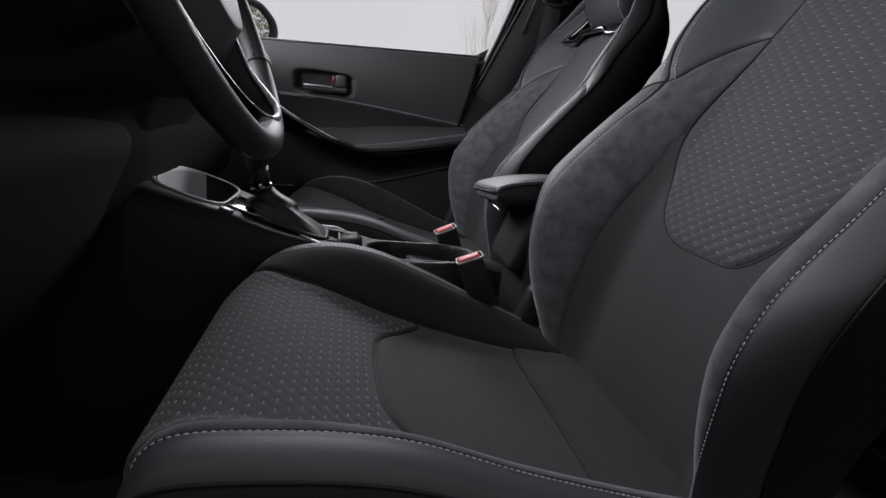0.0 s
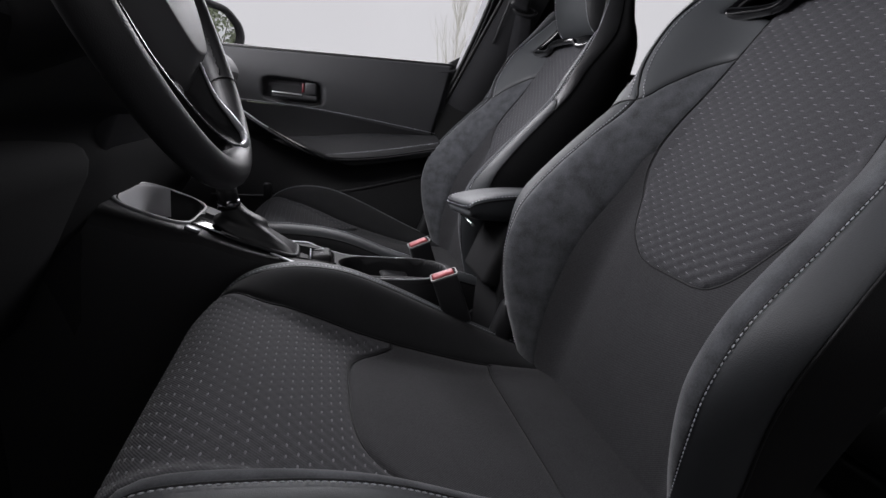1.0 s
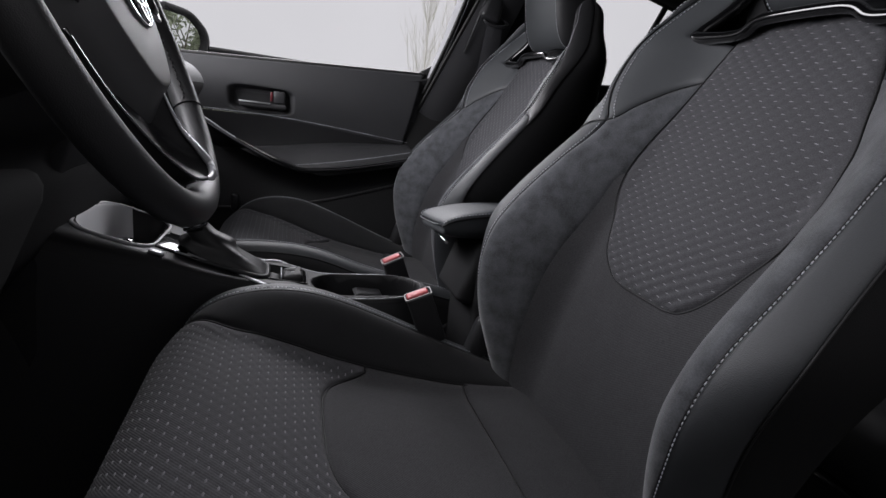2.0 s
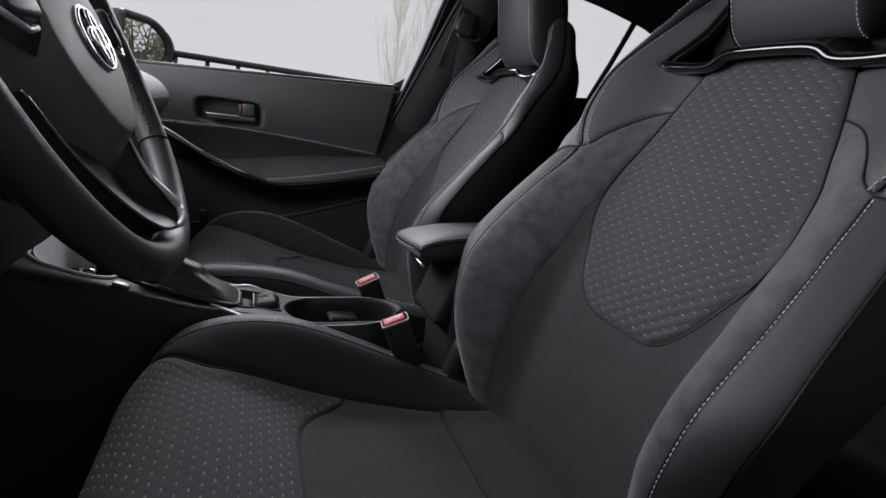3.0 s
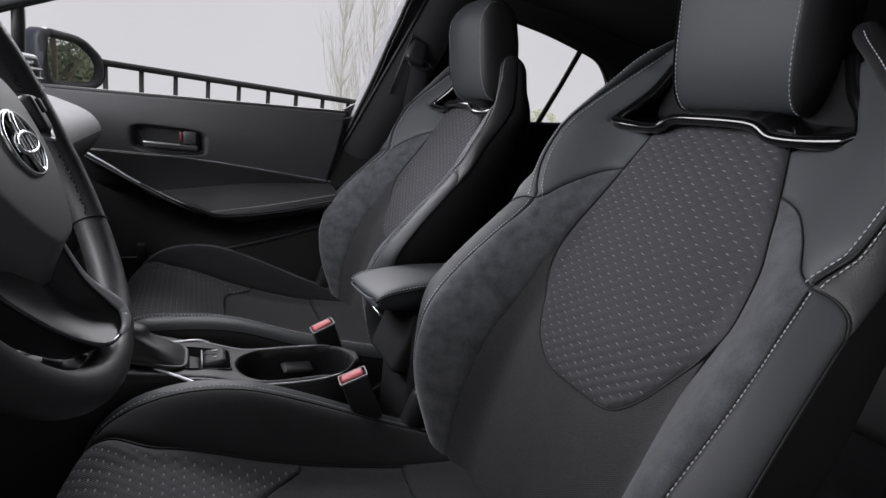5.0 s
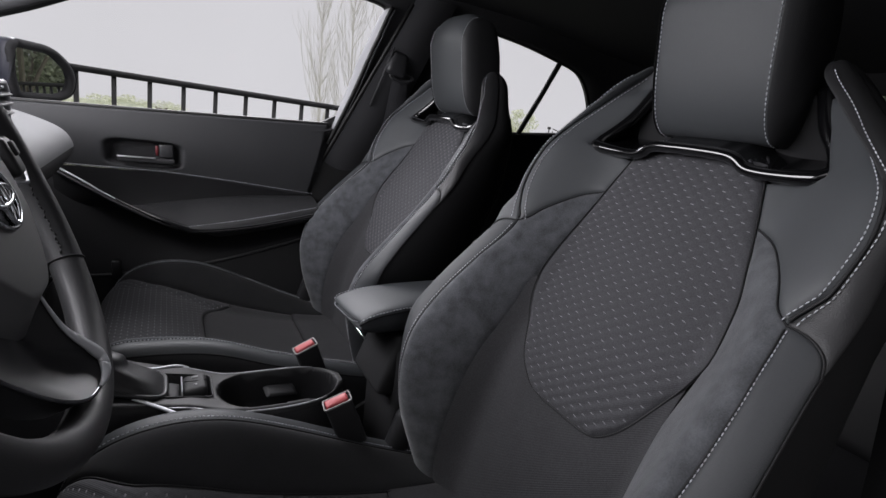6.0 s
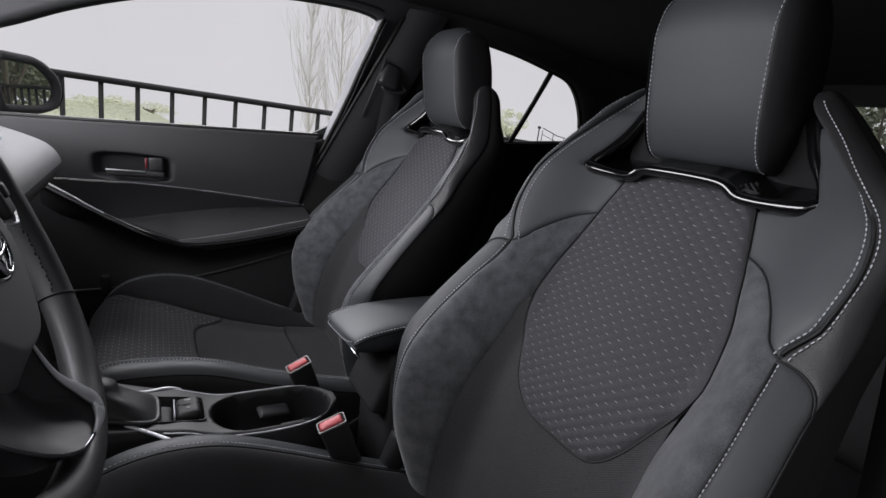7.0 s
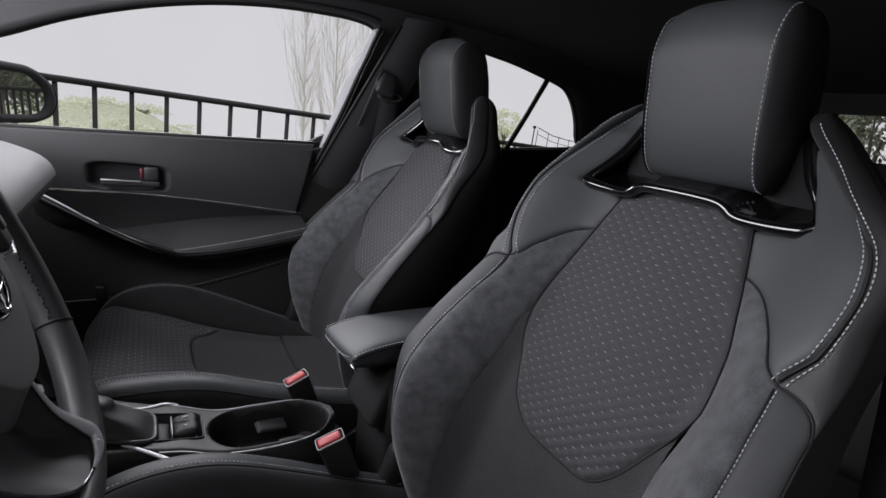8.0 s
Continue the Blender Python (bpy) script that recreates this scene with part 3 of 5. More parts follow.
    while s < .66:
        o = -.215 + (row % 2) * .00775
        while o < .21:
            if -.202 < o < insert_at(1, s) - .009 and s < border(o) - .01:
                n = cushion_normal(o, s)
                d = min(insert_at(1, s) - o, o + .208, (border(o) - s) * .9)
                along = (cushion_point(o + .004, s + rnd.uniform(-.0003, .0012)) - cushion_point(o, s)).normalized()
                places.append((cushion_point(o, s) + n * (tucked(d, .005) - .0002), along, n))
            o += .0155
        s += .014
        row += 1
    part("cushion_dots", tufts(places, .006, .0014), TUFT, seat, "rows of pale grey woven dots")
    part("cushion_middle_panel", grid(cushion_sheet(-.208, .154, border, rear, .004), 36, 40), FABRIC, seat, "plain charcoal woven fabric")
    part("cushion_rear_panel", grid(cushion_sheet(-.209, .16, rear, lambda o: 1.0, .003, loose="t"), 30, 20), STRIP, seat, "dark cloth strip")
    rim = [-.208 + .362 * k / 44 for k in range(45)]
    part("seam", sweep([cushion_point(o, border(o)) for o in rim], .0014, 6), PIPING, seat)
    part("seam", sweep([cushion_point(o, rear(o)) for o in rim], .0012, 6), PIPING, seat)
    for side in (1, -1):
        # the inboard bolster is darker than the outboard one
        part("cushion_bolster", grid(cushion_sheet(insert_edge(side), .24, lambda o: 0.0, lambda o: 1.0, .004, side, "bt"), 22, 60), BOLSTER if side > 0 else SUEDE, seat, "dark suede bolster" if side > 0 else "charcoal suede edge")
        part("cushion_roll", grid(lambda u, v: cushion_skin(1 + .74 * u, v, side), 12, 60), LEATHER, seat, "grained grey leather")
        part("cushion_side", grid(lambda u, v: cushion_skin(1.74 + 1.26 * u, v, side), 14, 50), LEATHER_DARK, seat)
        ss = [.13 + .85 * k / 90 for k in range(91)]
        part("seam", sweep([cushion_point(side * CUSH_HALF(s), s) for s in ss], .0013, 6), PIPING, seat)
        part("seam", sweep([cushion_skin(1.74, s, side) for s in ss], .0018, 6), PIPING, seat)
        part("stitching", dashes([cushion_skin(1.07, s, side) + Vector((0, -.0004 if side < 0 else .0004, .0018)) for s in ss], .0058, .004, .00075), STITCH, seat, "pale grey thread stitches")
        part("seam", sweep([cushion_point(side * insert_at(side, s), s) for s in ss], .0014, 6), PIPING, seat)
        part("side_shield", plate(round_outline([(.02, .13), (.5, .13), (.49, .3), (.42, .335), (.3, .27), (.05, .25)], .03), .012, .003, "y", .265 * side - (.012 if side < 0 else 0)), PLASTIC_HARD, seat, "black plastic side shield")
        if side > 0:
            part("recliner_cover", block((.045, .034, .09), .015, 4, at=(.337, .246, .362), turn=(0, 18, 0)), PLASTIC_HARD, seat, "rounded black recliner cover")
        else:
            part("recliner_cover", plate(round_outline([(.3, .16), (.5, .16), (.5, .3), (.42, .36), (.372, .40), (.35, .37)], .012), .014, .004, "y", -.225), PLASTIC_HARD, seat, "black plastic recliner cover")
        part("seat_rail", block((.46, .04, .05), .006, at=(.16, side * .2, .075)), PLASTIC_HARD, seat)
        part("rail_bracket", block((.4, .03, .12), .006, at=(.16, side * .2, .15)), PLASTIC_HARD, seat)
    part("seat_pan", block((.46, .4, .06), .01, at=(.13, 0, .2)), PLASTIC_HARD, seat)

    # head restraint in its glossy surround
    def prof(a, k=1.0):
        c, s = math.cos(a), math.sin(a)
        x = .634 - .052 * k * math.copysign(abs(c) ** .64, c)
        z = 1.051 + .119 * k * math.copysign(abs(s) ** .66, s)
        return x + .013 - .16 * (z - 1.05) + .6 * max(0, z - 1.1) ** 1.5, z

    def dome(z, across):
        return .016 * across ** 4 * smooth((z - 1.06) / .09)

    def belt(u, v):
        a = 2 * math.pi * v
        x, z = prof(a)
        o = .002 + (u * 2 - 1) * .0845
        x += .004 * (2 * u - 1) ** 2 * (1 if math.cos(a) > 0 else 0)
        return x, o, z - dome(z, 2 * u - 1)

    part("headrest_front", grid(belt, 14, 72), LEATHER, seat, "smooth grey leather")
    for side in (1, -1):
        def cap(u, v):
            a, r = 2 * math.pi * v, u
            x, z = prof(a, math.cos(r * math.pi / 2) ** .55 if r < 1 else 0)
            o = (.0865 if side > 0 else .0825) + (.01 if side > 0 else .02) * math.sin(r * math.pi / 2)
            return x + .012 * r, side * o, z - dome(z, 1)
        part("headrest_side", grid(cap, 14, 72), LEATHER_DARK, seat, "black leather side")
        front = [prof(-1.45 + 2.9 * k / 60) for k in range(61)]
        part("headrest_seam", sweep([(x + .003, .0875 if side > 0 else -.0835, z - dome(z, 1)) for x, z in front], .0013, 6), PIPING, seat)
        part("headrest_stitching", dashes([(x - .0016 + (.0028 if side > 0 else .0038), .0825 if side > 0 else -.0785, z - dome(z, .95)) for x, z in front]), STITCH, seat, "pale grey thread stitches")
    half = [(.675, .132, 1.005), (.652, .149, .959), (.633, .165, .934), (.618, .1755, .918), (.609, .177, .908), (.605, .168, .9035), (.604, .135, .901), (.603, .1, .9), (.602, .08, .903), (.601, .062, .914), (.6, .03, .917)]
    outer = [(.675, .112, 1.005), (.657, .134, .962), (.642, .156, .937), (.628, .167, .92), (.614, .168, .9085), (.606, .157, .903), (.604, .13, .9005), (.603, .1, .9), (.602, .08, .903), (.601, .062, .914), (.6, .03, .917)]
    path = spline(half + [(x, -o, z) for x, o, z in reversed(outer)], 90)
    part("headrest_bezel", sweep(path, lambda t: .0092 + .003 * smooth((abs(2 * t - 1) - .35) / .2), 12, flat=.85), GLOSS, seat, "glossy piano-black surround")
    part("bezel_recess", grid(lambda u, v: (lambda p: p + Vector((.075 * v * (1 - .9 * smooth((p.z - .905) / .05)), 0, .028 * v * (1 - abs(2 * u - 1) ** 4))))(path[min(int(u * 90), 90)]), 90, 6), GLOSS, seat, "glossy black recess")
    part("recess_back", plate([(-.145, .89), (.145, .89), (.15, .95), (.125, 1.0), (-.125, 1.0), (-.15, .95)], .012, .002, "x", .668), MATT_BLACK, seat, "matt black recess floor")
    return seat


# a darker black than the black leather
MATT_BLACK = material("matt_black", (.011, .011, .0117), .75, spec=.2, bump=.3, bump_scale=900, kind="leather", blotch=.12)
BOLSTER = material("dark_suede", (.02, .02, .0215), .95, spec=.1, sheen=.08, bump=.3, bump_scale=1500, blotch=.25, blotch_scale=20, grain=.2, grain_scale=700)
driver_seat = build_seat(.543)
passenger_seat = copy_thing(driver_seat, pose(0, 1.272, 0))

# ---- the car's shell round the cabin ----
MIDDLE = .907


def lean(z):
    """How far out the passenger side's glass and pillars stand at height z."""
    return 1.615 - .43 * (max(z, .62) - .86)


floor = tagged(part("floor", block((3.0, 1.6, .05), .01, at=(.55, MIDDLE, .035)), CARPET), "black carpeted cabin floor", "floor", kind="structure")
sill = tagged(part("door_sill_trim", block((1.5, .12, .16), .02, 3, at=(.0, .1, .04)), PLASTIC_HARD), "black plastic sill trim under the open door", "sill", kind="structure")
part("scuff_plate", block((.4, .05, .004), .001, at=(-.1, .1, .1225)), SATIN, sill, "brushed metal scuff strip")

roof = tagged(part("ceiling", grid(lambda u, v: (-.12 + 2.0 * u, .28 + 1.2 * v, 1.215 + .035 * math.sin(math.pi * v) + .02 * math.sin(math.pi * min(u * 1.4, 1)) - .13 * max(0, u - .55)), 30, 20), HEADLINER), "black cloth roof lining", "ceiling", kind="structure")
solid = roof.modifiers.new("thick", "SOLIDIFY")
solid.thickness, solid.offset = .03, 1

FRONT_WIN = [(-.62, .80), (-.51, .935), (-.39, .992), (-.28, 1.038), (-.188, 1.081), (-.09, 1.118), (.017, 1.15), (.133, 1.175), (.26, 1.192), (.402, 1.199), (.478, 1.194), (.506, 1.18), (.51, 1.155), (.497, 1.11), (.473, 1.035), (.452, .965), (.432, .895), (.42, .85), (.2, .81), (.0, .80), (-.2, .80), (-.4, .80)]
FRONT_OUT = [(-.8, .7), (-.66, .97), (-.5, 1.06), (-.38, 1.12), (-.28, 1.16), (-.17, 1.19), (-.05, 1.215), (.1, 1.235), (.25, 1.245), (.4, 1.25), (.52, 1.25), (.6, 1.245), (.61, 1.15), (.6, 1.08), (.57, 1.0), (.54, .94), (.5, .86), (.45, .8), (.2, .79), (.0, .785), (-.2, .78), (-.4, .775)]
REAR_WIN = [(.73, .875), (.72, .95), (.715, 1.03), (.715, 1.12), (.74, 1.172), (.79, 1.19), (.867, 1.186), (1.0, 1.172), (1.15, 1.147), (1.21, 1.135), (1.26, 1.117), (1.315, 1.078), (1.37, 1.02), (1.405, .97), (1.44, .932), (1.43, .922), (1.27, .908), (1.105, .894), (.9, .882)]
REAR_OUT = [(.56, .3), (.56, .95), (.57, 1.05), (.58, 1.15), (.6, 1.25), (.75, 1.26), (.867, 1.26), (1.0, 1.25), (1.15, 1.255), (1.3, 1.25), (1.5, 1.25), (1.75, 1.25), (1.9, 1.2), (1.9, .95), (1.9, .8), (1.9, .3), (1.3, .3), (1.046, .3), (.85, .3)]


def surround(inner, outer, inset):
    """A pillar-and-rail trim from a window's outline to an outer outline, rolled in at its edge."""
    n = len(inner)
    rows = [(0, inset + .03), (0, inset), (.12, inset - .004), (1, inset - .02)]
    vs, fs = [], []
    for k, (t, dy) in enumerate(rows):
        for (a, b), (c, d) in zip(inner, outer):
            x, z = a + (c - a) * t, b + (d - b) * t
            vs.append((x, lean(z) - dy * (1 if k else -0.3), z))
    for r in range(len(rows) - 1):
        for i in range(n):
            j = (i + 1) % n
            fs.append((r * n + i, r * n + j, (r + 1) * n + j, (r + 1) * n + i))
    return vs, fs


def refine(loop, n=4):
    out = []
    m = len(loop)
    for i in range(m):
        a, b, c, d = (Vector(loop[(i + k) % m]) for k in (-1, 0, 1, 2))
        for k in range(n):
            u = k / n
            p = .5 * (2 * b + (c - a) * u + (2 * a - 5 * b + 4 * c - d) * u * u + (3 * b - a - 3 * c + d) * u ** 3)
            out.append((p.x, p.y))
    return out


fw, fo, rw, ro = refine(FRONT_WIN), refine(FRONT_OUT), refine(REAR_WIN), refine(REAR_OUT)
win1 = thing("window_1", "front passenger side window with black rubber seal", "car window", kind="structure")
part("window_surround", surround(fw, fo, .03), TRIM, win1, "dark pillar and roof-rail trim")
front_seal = [(x, lean(z) + .002, z) for x, z in fw]
part("window_seal", sweep(front_seal[70:] + front_seal[:1], .007, 8), SEAL, win1, "black rubber seal")
part("window_seal", sweep(front_seal[:43], .007, 8), SEAL, win1, "black rubber seal")
part("seal_lip", sweep([(x + .016, lean(z) - .028, z + .012) for x, z in fw[6:42]], .004, 6), SEAL, win1)
pane = part("glass_pane", ([(x, lean(z) + .012, z) for x, z in fw], [tuple(range(len(fw)))]), GLASS, win1, smooth_faces=False)
pane.visible_shadow = False
BAND_OUT = knots((.83, .413), (.866, .422), (.956, .444), (1.05, .463), (1.094, .476), (1.165, .498), (1.188, .509))
BAND_IN = knots((.83, .405), (.898, .426), (.976, .448), (1.061, .468), (1.116, .483), (1.165, .495), (1.188, .505))


def frame_reveal(u, v):
    """The upright of the door frame: the reveal from the outer skin to the inner trim."""
    z = .846 + .34 * v
    bow = .002 * math.sin(math.pi * u)
    return BAND_OUT(z) + (BAND_IN(z) - BAND_OUT(z)) * u - bow, lean(z) + .03 - .06 * u, z


part("frame_upright", grid(frame_reveal, 10, 24), FRAME_GREY, win1, "satin grey door frame upright")
part("upright_seal", sweep([(BAND_IN(z) + .005, lean(z) - .034, z) for z in [.80 + .385 * k / 20 for k in range(21)]], .0055, 8), SEAL, win1, "black rubber seal")
# the highlight along the seal's lip, modelled as a thin grey line
part("lip_highlight", sweep([(BAND_IN(z) + .014, lean(z) - .037, z) for z in [.74 + .44 * k / 20 for k in range(21)]], .0022, 6), DASH_PAD, win1, "seal lip's highlight as a thin grey line")
part("quarter_post", sweep([(-.398, lean(.8) + .008, .8), (-.368, lean(.953) + .008, .953), (-.356, lean(1.02) + .008, 1.02)], .013, 8, flat=.8), SEAL, win1, "black post of the front quarter light")
win2 = thing("window_2", "rear passenger side window with dividing bar", "car window", kind="structure")
part("window_surround", surround(rw, ro, .03), HEADLINER, win2, "black rear pillar and door trim")
part("window_seal", sweep([(x, lean(z) + .002, z) for x, z in rw], .007, 8, closed=True), SEAL, win2)
part("dividing_bar", sweep([(1.1, lean(.885) + .004, .885), (1.128, lean(1.02) + .004, 1.02), (1.153, lean(1.155) + .004, 1.155)], .0125, 8, flat=.7), SEAL, win2, "black window dividing bar")
pane = part("glass_pane", ([(x, lean(z) + .012, z) for x, z in rw], [tuple(range(len(rw)))]), GLASS, win2, smooth_faces=False)
pane.visible_shadow = False

# B-pillar trim with the belt's slot
PIL_L = lambda z: .405 + .37 * (z - .88)
pillar = tagged(part("pillar_trim", grid(lambda u, v: (lambda z: (PIL_L(z) + .035 + (.22 - .1 * v) * u, lean(z) - .045 - .012 * math.sin(math.pi * u), z))(.1 + 1.12 * v), 10, 24), TRIM), "dark plastic pillar trim between the doors", "pillar", kind="structure")
part("height_slot", sweep([(.497, lean(.927) - .06, .927), (.513, lean(1.01) - .062, 1.01), (.528, lean(1.09) - .06, 1.09)], .0035, 6), TRIM, pillar, "raised edge of the belt height slot")
part("trim_edge", sweep([(PIL_L(z) + .034, lean(z) - .044, z) for z in [.2 + .1 * k for k in range(11)]], .005, 6), SEAL, pillar)
belt = thing("seat_belt", "black webbing seat belt hanging from its pillar loop", "seat belt", (.575, lean(1.0) - .07, .3))
WEB_L = knots((.35, -.012), (.6, -.02), (.863, -.029), (1.012, -.034))
WEB_R = knots((.35, .075), (.6, .056), (.863, .035), (1.012, .015))


def webbing(u, v):
    z = .36 + .65 * v
    return WEB_L(z) + (WEB_R(z) - WEB_L(z)) * u, lean(z) - .07 - 1.485 - .004 * math.sin(math.pi * u), z - .3


part("webbing", grid(webbing, 8, 20), BELT, belt, "black woven webbing")
part("guide_loop", sweep([(-.01 + .034 * math.cos(a), -.012 + .004 * math.sin(a), .715 + .012 * math.sin(a)) for a in [2 * math.pi * k / 24 for k in range(24)]], .006, 8, closed=True, flat=.7), PLASTIC_HARD, belt, "black belt guide")
part("guide_cover", block((.062, .03, .066), .014, 4, at=(-.026, -.016, .748), turn=(0, 14, 0), taper=.8), PLASTIC_HARD, belt, "rounded black guide cover")
part("belt_anchor", block((.05, .03, .06), .006, at=(-.005, .012, .0)), PLASTIC_HARD, belt)

# rear and driver's side of the cabin
wall_left = tagged(part("wall_left", grid(lambda u, v: (.62 + 1.3 * u, .19 + .12 * v * v, .05 + 1.16 * v), 12, 10), HEADLINER), "black rear door trim and pillar", "wall", kind="structure")
solid = wall_left.modifiers.new("thick", "SOLIDIFY")
solid.thickness = .04
wr_in = [(.4, 1.003), (.93, 1.003), (.9, 1.137), (.45, 1.137)]
wr_out = [(.15, .05), (1.65, .05), (1.5, 1.24), (.3, 1.24)]
wall_rear = tagged(part("wall_rear", ring_wall(refine(wr_out, 1), wr_in, .04, "x", 1.8), MATT_BLACK, smooth_faces=False), "black tailgate trim round the rear window", "wall", kind="structure")
pane = part("rear_glass", plate([(.38, .965), (.95, .965), (.92, 1.145), (.43, 1.145)], .005, 0, "x", 1.845), GLASS, wall_rear, smooth_faces=False)
pane.visible_shadow = False

rear_seat = thing("rear_bench_seat", "black leather rear bench seat in shade", "car seat", (1.1, MIDDLE, .02))
part("bench_cushion", block((.5, 1.2, .16), .05, 4, at=(.1, 0, .2), turn=(0, 8, 0)), LEATHER_DARK, rear_seat)
part("bench_base", block((.44, 1.15, .14), .02, 2, at=(.12, 0, .06)), PLASTIC_HARD, rear_seat)
part("bench_backrest", block((.14, 1.2, .6), .05, 4, at=(.42, 0, .5), turn=(0, 20, 0)), LEATHER_DARK, rear_seat)
for y in (-.38, .38):
    part("bench_headrest", block((.09, .26, .16), .035, 4, at=(.54, y, .84), turn=(0, 12, 0)), LEATHER_DARK, rear_seat)

# ---- passenger door ----
door = thing("door_1", "closed dark grey passenger door with leather armrest and chrome handle", "car door", (0, 0, 0), kind="structure")
Z_STITCH = knots((-.7, .712), (-.212, .696), (.012, .684), (.372, .641), (.45, .63))
Z_SILL = knots((-.7, .832), (-.3, .837), (0, .844), (.4, .854))
DOOR_END = lambda z: .42 + .22 * (z - .88) if z > .6 else .358 + .12 * (z - .6)


def upper(u, v):
    x0 = -.62
    xe = DOOR_END(.86)
    x = x0 + (xe - x0) * u
    lo, hi = Z_STITCH(x), Z_SILL(x)
    z = lo + (hi - lo) * min(v / .86, 1.0)
    x = x0 + (DOOR_END(z) - x0) * u
    y = 1.602 + .01 * ((hi - z) / (hi - lo)) - .012 * math.sin(math.pi * min(v / .86, 1.0))
    if v > .86:
        a = (v - .86) / .14 * math.pi / 2
        y, z = y + .03 * math.sin(a) ** 1.0 * 1.1, z + .004 * math.sin(a * 2)
    k = (x + .077) / .09
    m = (z - .735) / .036
    d = smooth((1.0 - (abs(k) ** 5 + abs(m + .1 * k) ** 5) ** .2) / .2)
    y += .03 * d
    if u > .985:
        y += .02
    return x, y, z


part("upper_panel", grid(upper, 150, 60), DOOR_VINYL, door, "dark grey grained vinyl upper panel")
stitch_line = [(x, 1.6, Z_STITCH(x) + .004) for x in [-.3 + .66 * k / 60 for k in range(61)]]
part("stitching", dashes(stitch_line, .006, .0042, .0008), STITCH, door, "pale grey thread stitches")


def mid(u, v):
    x = -.62 + (.36 + .62) * u
    hi = Z_STITCH(x) - .001
    lo = .50
    z = hi + (lo - hi) * v
    return x, 1.612 + .02 * math.sin(math.pi * v), z


part("middle_panel", grid(mid, 40, 12), LEATHER_DARK, door)
ARM_BACK = knots((-.2, .58), (-.086, .597), (.01, .612), (.149, .628), (.361, .638))
ARM_EDGE = knots((-.22, .668), (-.17, .641), (-.125, .618), (-.055, .586), (0, .569), (.045, .571), (.182, .592), (.357, .627))
ARM_OUT = knots((-.22, 1.57), (-.17, 1.553), (-.125, 1.538), (-.055, 1.518), (0, 1.505), (.045, 1.5), (.357, 1.5))


def armrest_top(u, v):
    x = -.27 + .625 * u
    yf, yb = ARM_OUT(x), 1.622
    if v < .7:
        t = v / .7
        return x, yb + (yf - yb) * t, ARM_BACK(x) + (ARM_EDGE(x) - ARM_BACK(x)) * (t if x > .03 else t + (t ** 3 - t) * smooth((.03 - x) / .1)) + .008 * math.sin(math.pi * t)
    a = (v - .7) / .3 * math.pi * .85
    return x, yf - .012 * math.sin(a), ARM_EDGE(x) - (.006 + .014 * smooth((x - .02) / .08)) * (1 - math.cos(a))


part("armrest", grid(armrest_top, 60, 30), LEATHER_DARK, door, "black padded leather armrest")
part("stitching", dashes([(x, 1.501 - .0035, ARM_EDGE(x) - .0005) for x in [.02 + .33 * k / 50 for k in range(51)]], .0066, .0045, .0009), STITCH, door, "pale grey thread stitches")


def lower(u, v):
    x = -.62 + (DOOR_END(.5) + .62) * u
    pocket = knots((-.62, .43), (-.15, .43), (.075, .455), (.326, .52), (.42, .55))
    top, seam = ARM_EDGE(max(x, -.27)) - .03, pocket(x)
    if v < .35:
        t = v / .35
        return x, 1.6 - .06 * t, top + (seam - top) * t
    t = (v - .35) / .65
    return x, 1.54 - .03 * math.sin(math.pi * min(t * 2, 1) / 2) + .06 * t, seam + (.12 - seam) * t


part("lower_panel", grid(lower, 50, 24), LOWER_DOOR, door, "black plastic lower panel")
part("pocket_edge", sweep([(x, 1.54, knots((-.62, .43), (-.15, .43), (.075, .455), (.326, .52), (.42, .55))(x)) for x in [-.3 + .68 * k / 30 for k in range(31)]], .004, 6), PLASTIC_HARD, door)
strip = spline([(-.3, 1.6, .715), (-.212, 1.565, .668), (-.17, 1.55, .643), (-.125, 1.535, .62), (-.055, 1.515, .587), (0, 1.502, .566), (.05, 1.494, .556), (.18, 1.49, .57), (.35, 1.49, .605)], 60)
part("pull_trim", sweep(strip[:29], lambda t: .0045 * (1 - .75 * t), 8, flat=.55), SATIN, door, "satin silver trim strip")
part("lower_trim", sweep(strip[20:], lambda t: .002 + .009 * smooth(t / .35), 8, flat=.8), GLOSS, door, "glossy black trim below the armrest")
# handle in its recess
part("handle_cup", plate(round_outline([(-.158, .764), (-.002, .762), (.0, .711), (-.122, .708)], .014), .004, .001, "y", 1.6265), PLASTIC, door, "soft black handle recess")
part("handle_lever", block((.128, .016, .016), .006, 3, at=(-.072, 1.6, .719), turn=(0, 1, 0)), PLASTIC_HARD, door, "black pull handle")
part("handle_strip", block((.085, .006, .004), .0015, 2, at=(-.095, 1.591, .727), turn=(0, 1.5, 0)), SATIN_DARK, door, "satin chrome handle edge")
part("lock_knob", block((.034, .02, .036), .005, 2, at=(-.028, 1.606, .745)), PLASTIC_HARD, door, "black lock knob")
part("lock_flag", block((.007, .014, .026), .001, 1, at=(-.0495, 1.604, .746)), RED_DIM, door, "red unlocked marker")
part("bottle_nub", block((.022, .02, .05), .006, 2, at=(-.145, 1.535, .445)), PLASTIC, door, "grey plastic nub")
part("sill_strip", sweep([(x, 1.612, Z_SILL(x) + .003) for x in [-.62 + 1.02 * k / 30 for k in range(31)]], .006, 8), SEAL, door, "black window wiper strip")

# door mirror outside
mirror = thing("door_mirror", "dark blue door mirror reflecting trees and fence", "mirror", pose(-.315, 1.845, .905, 0, -.5, -31))
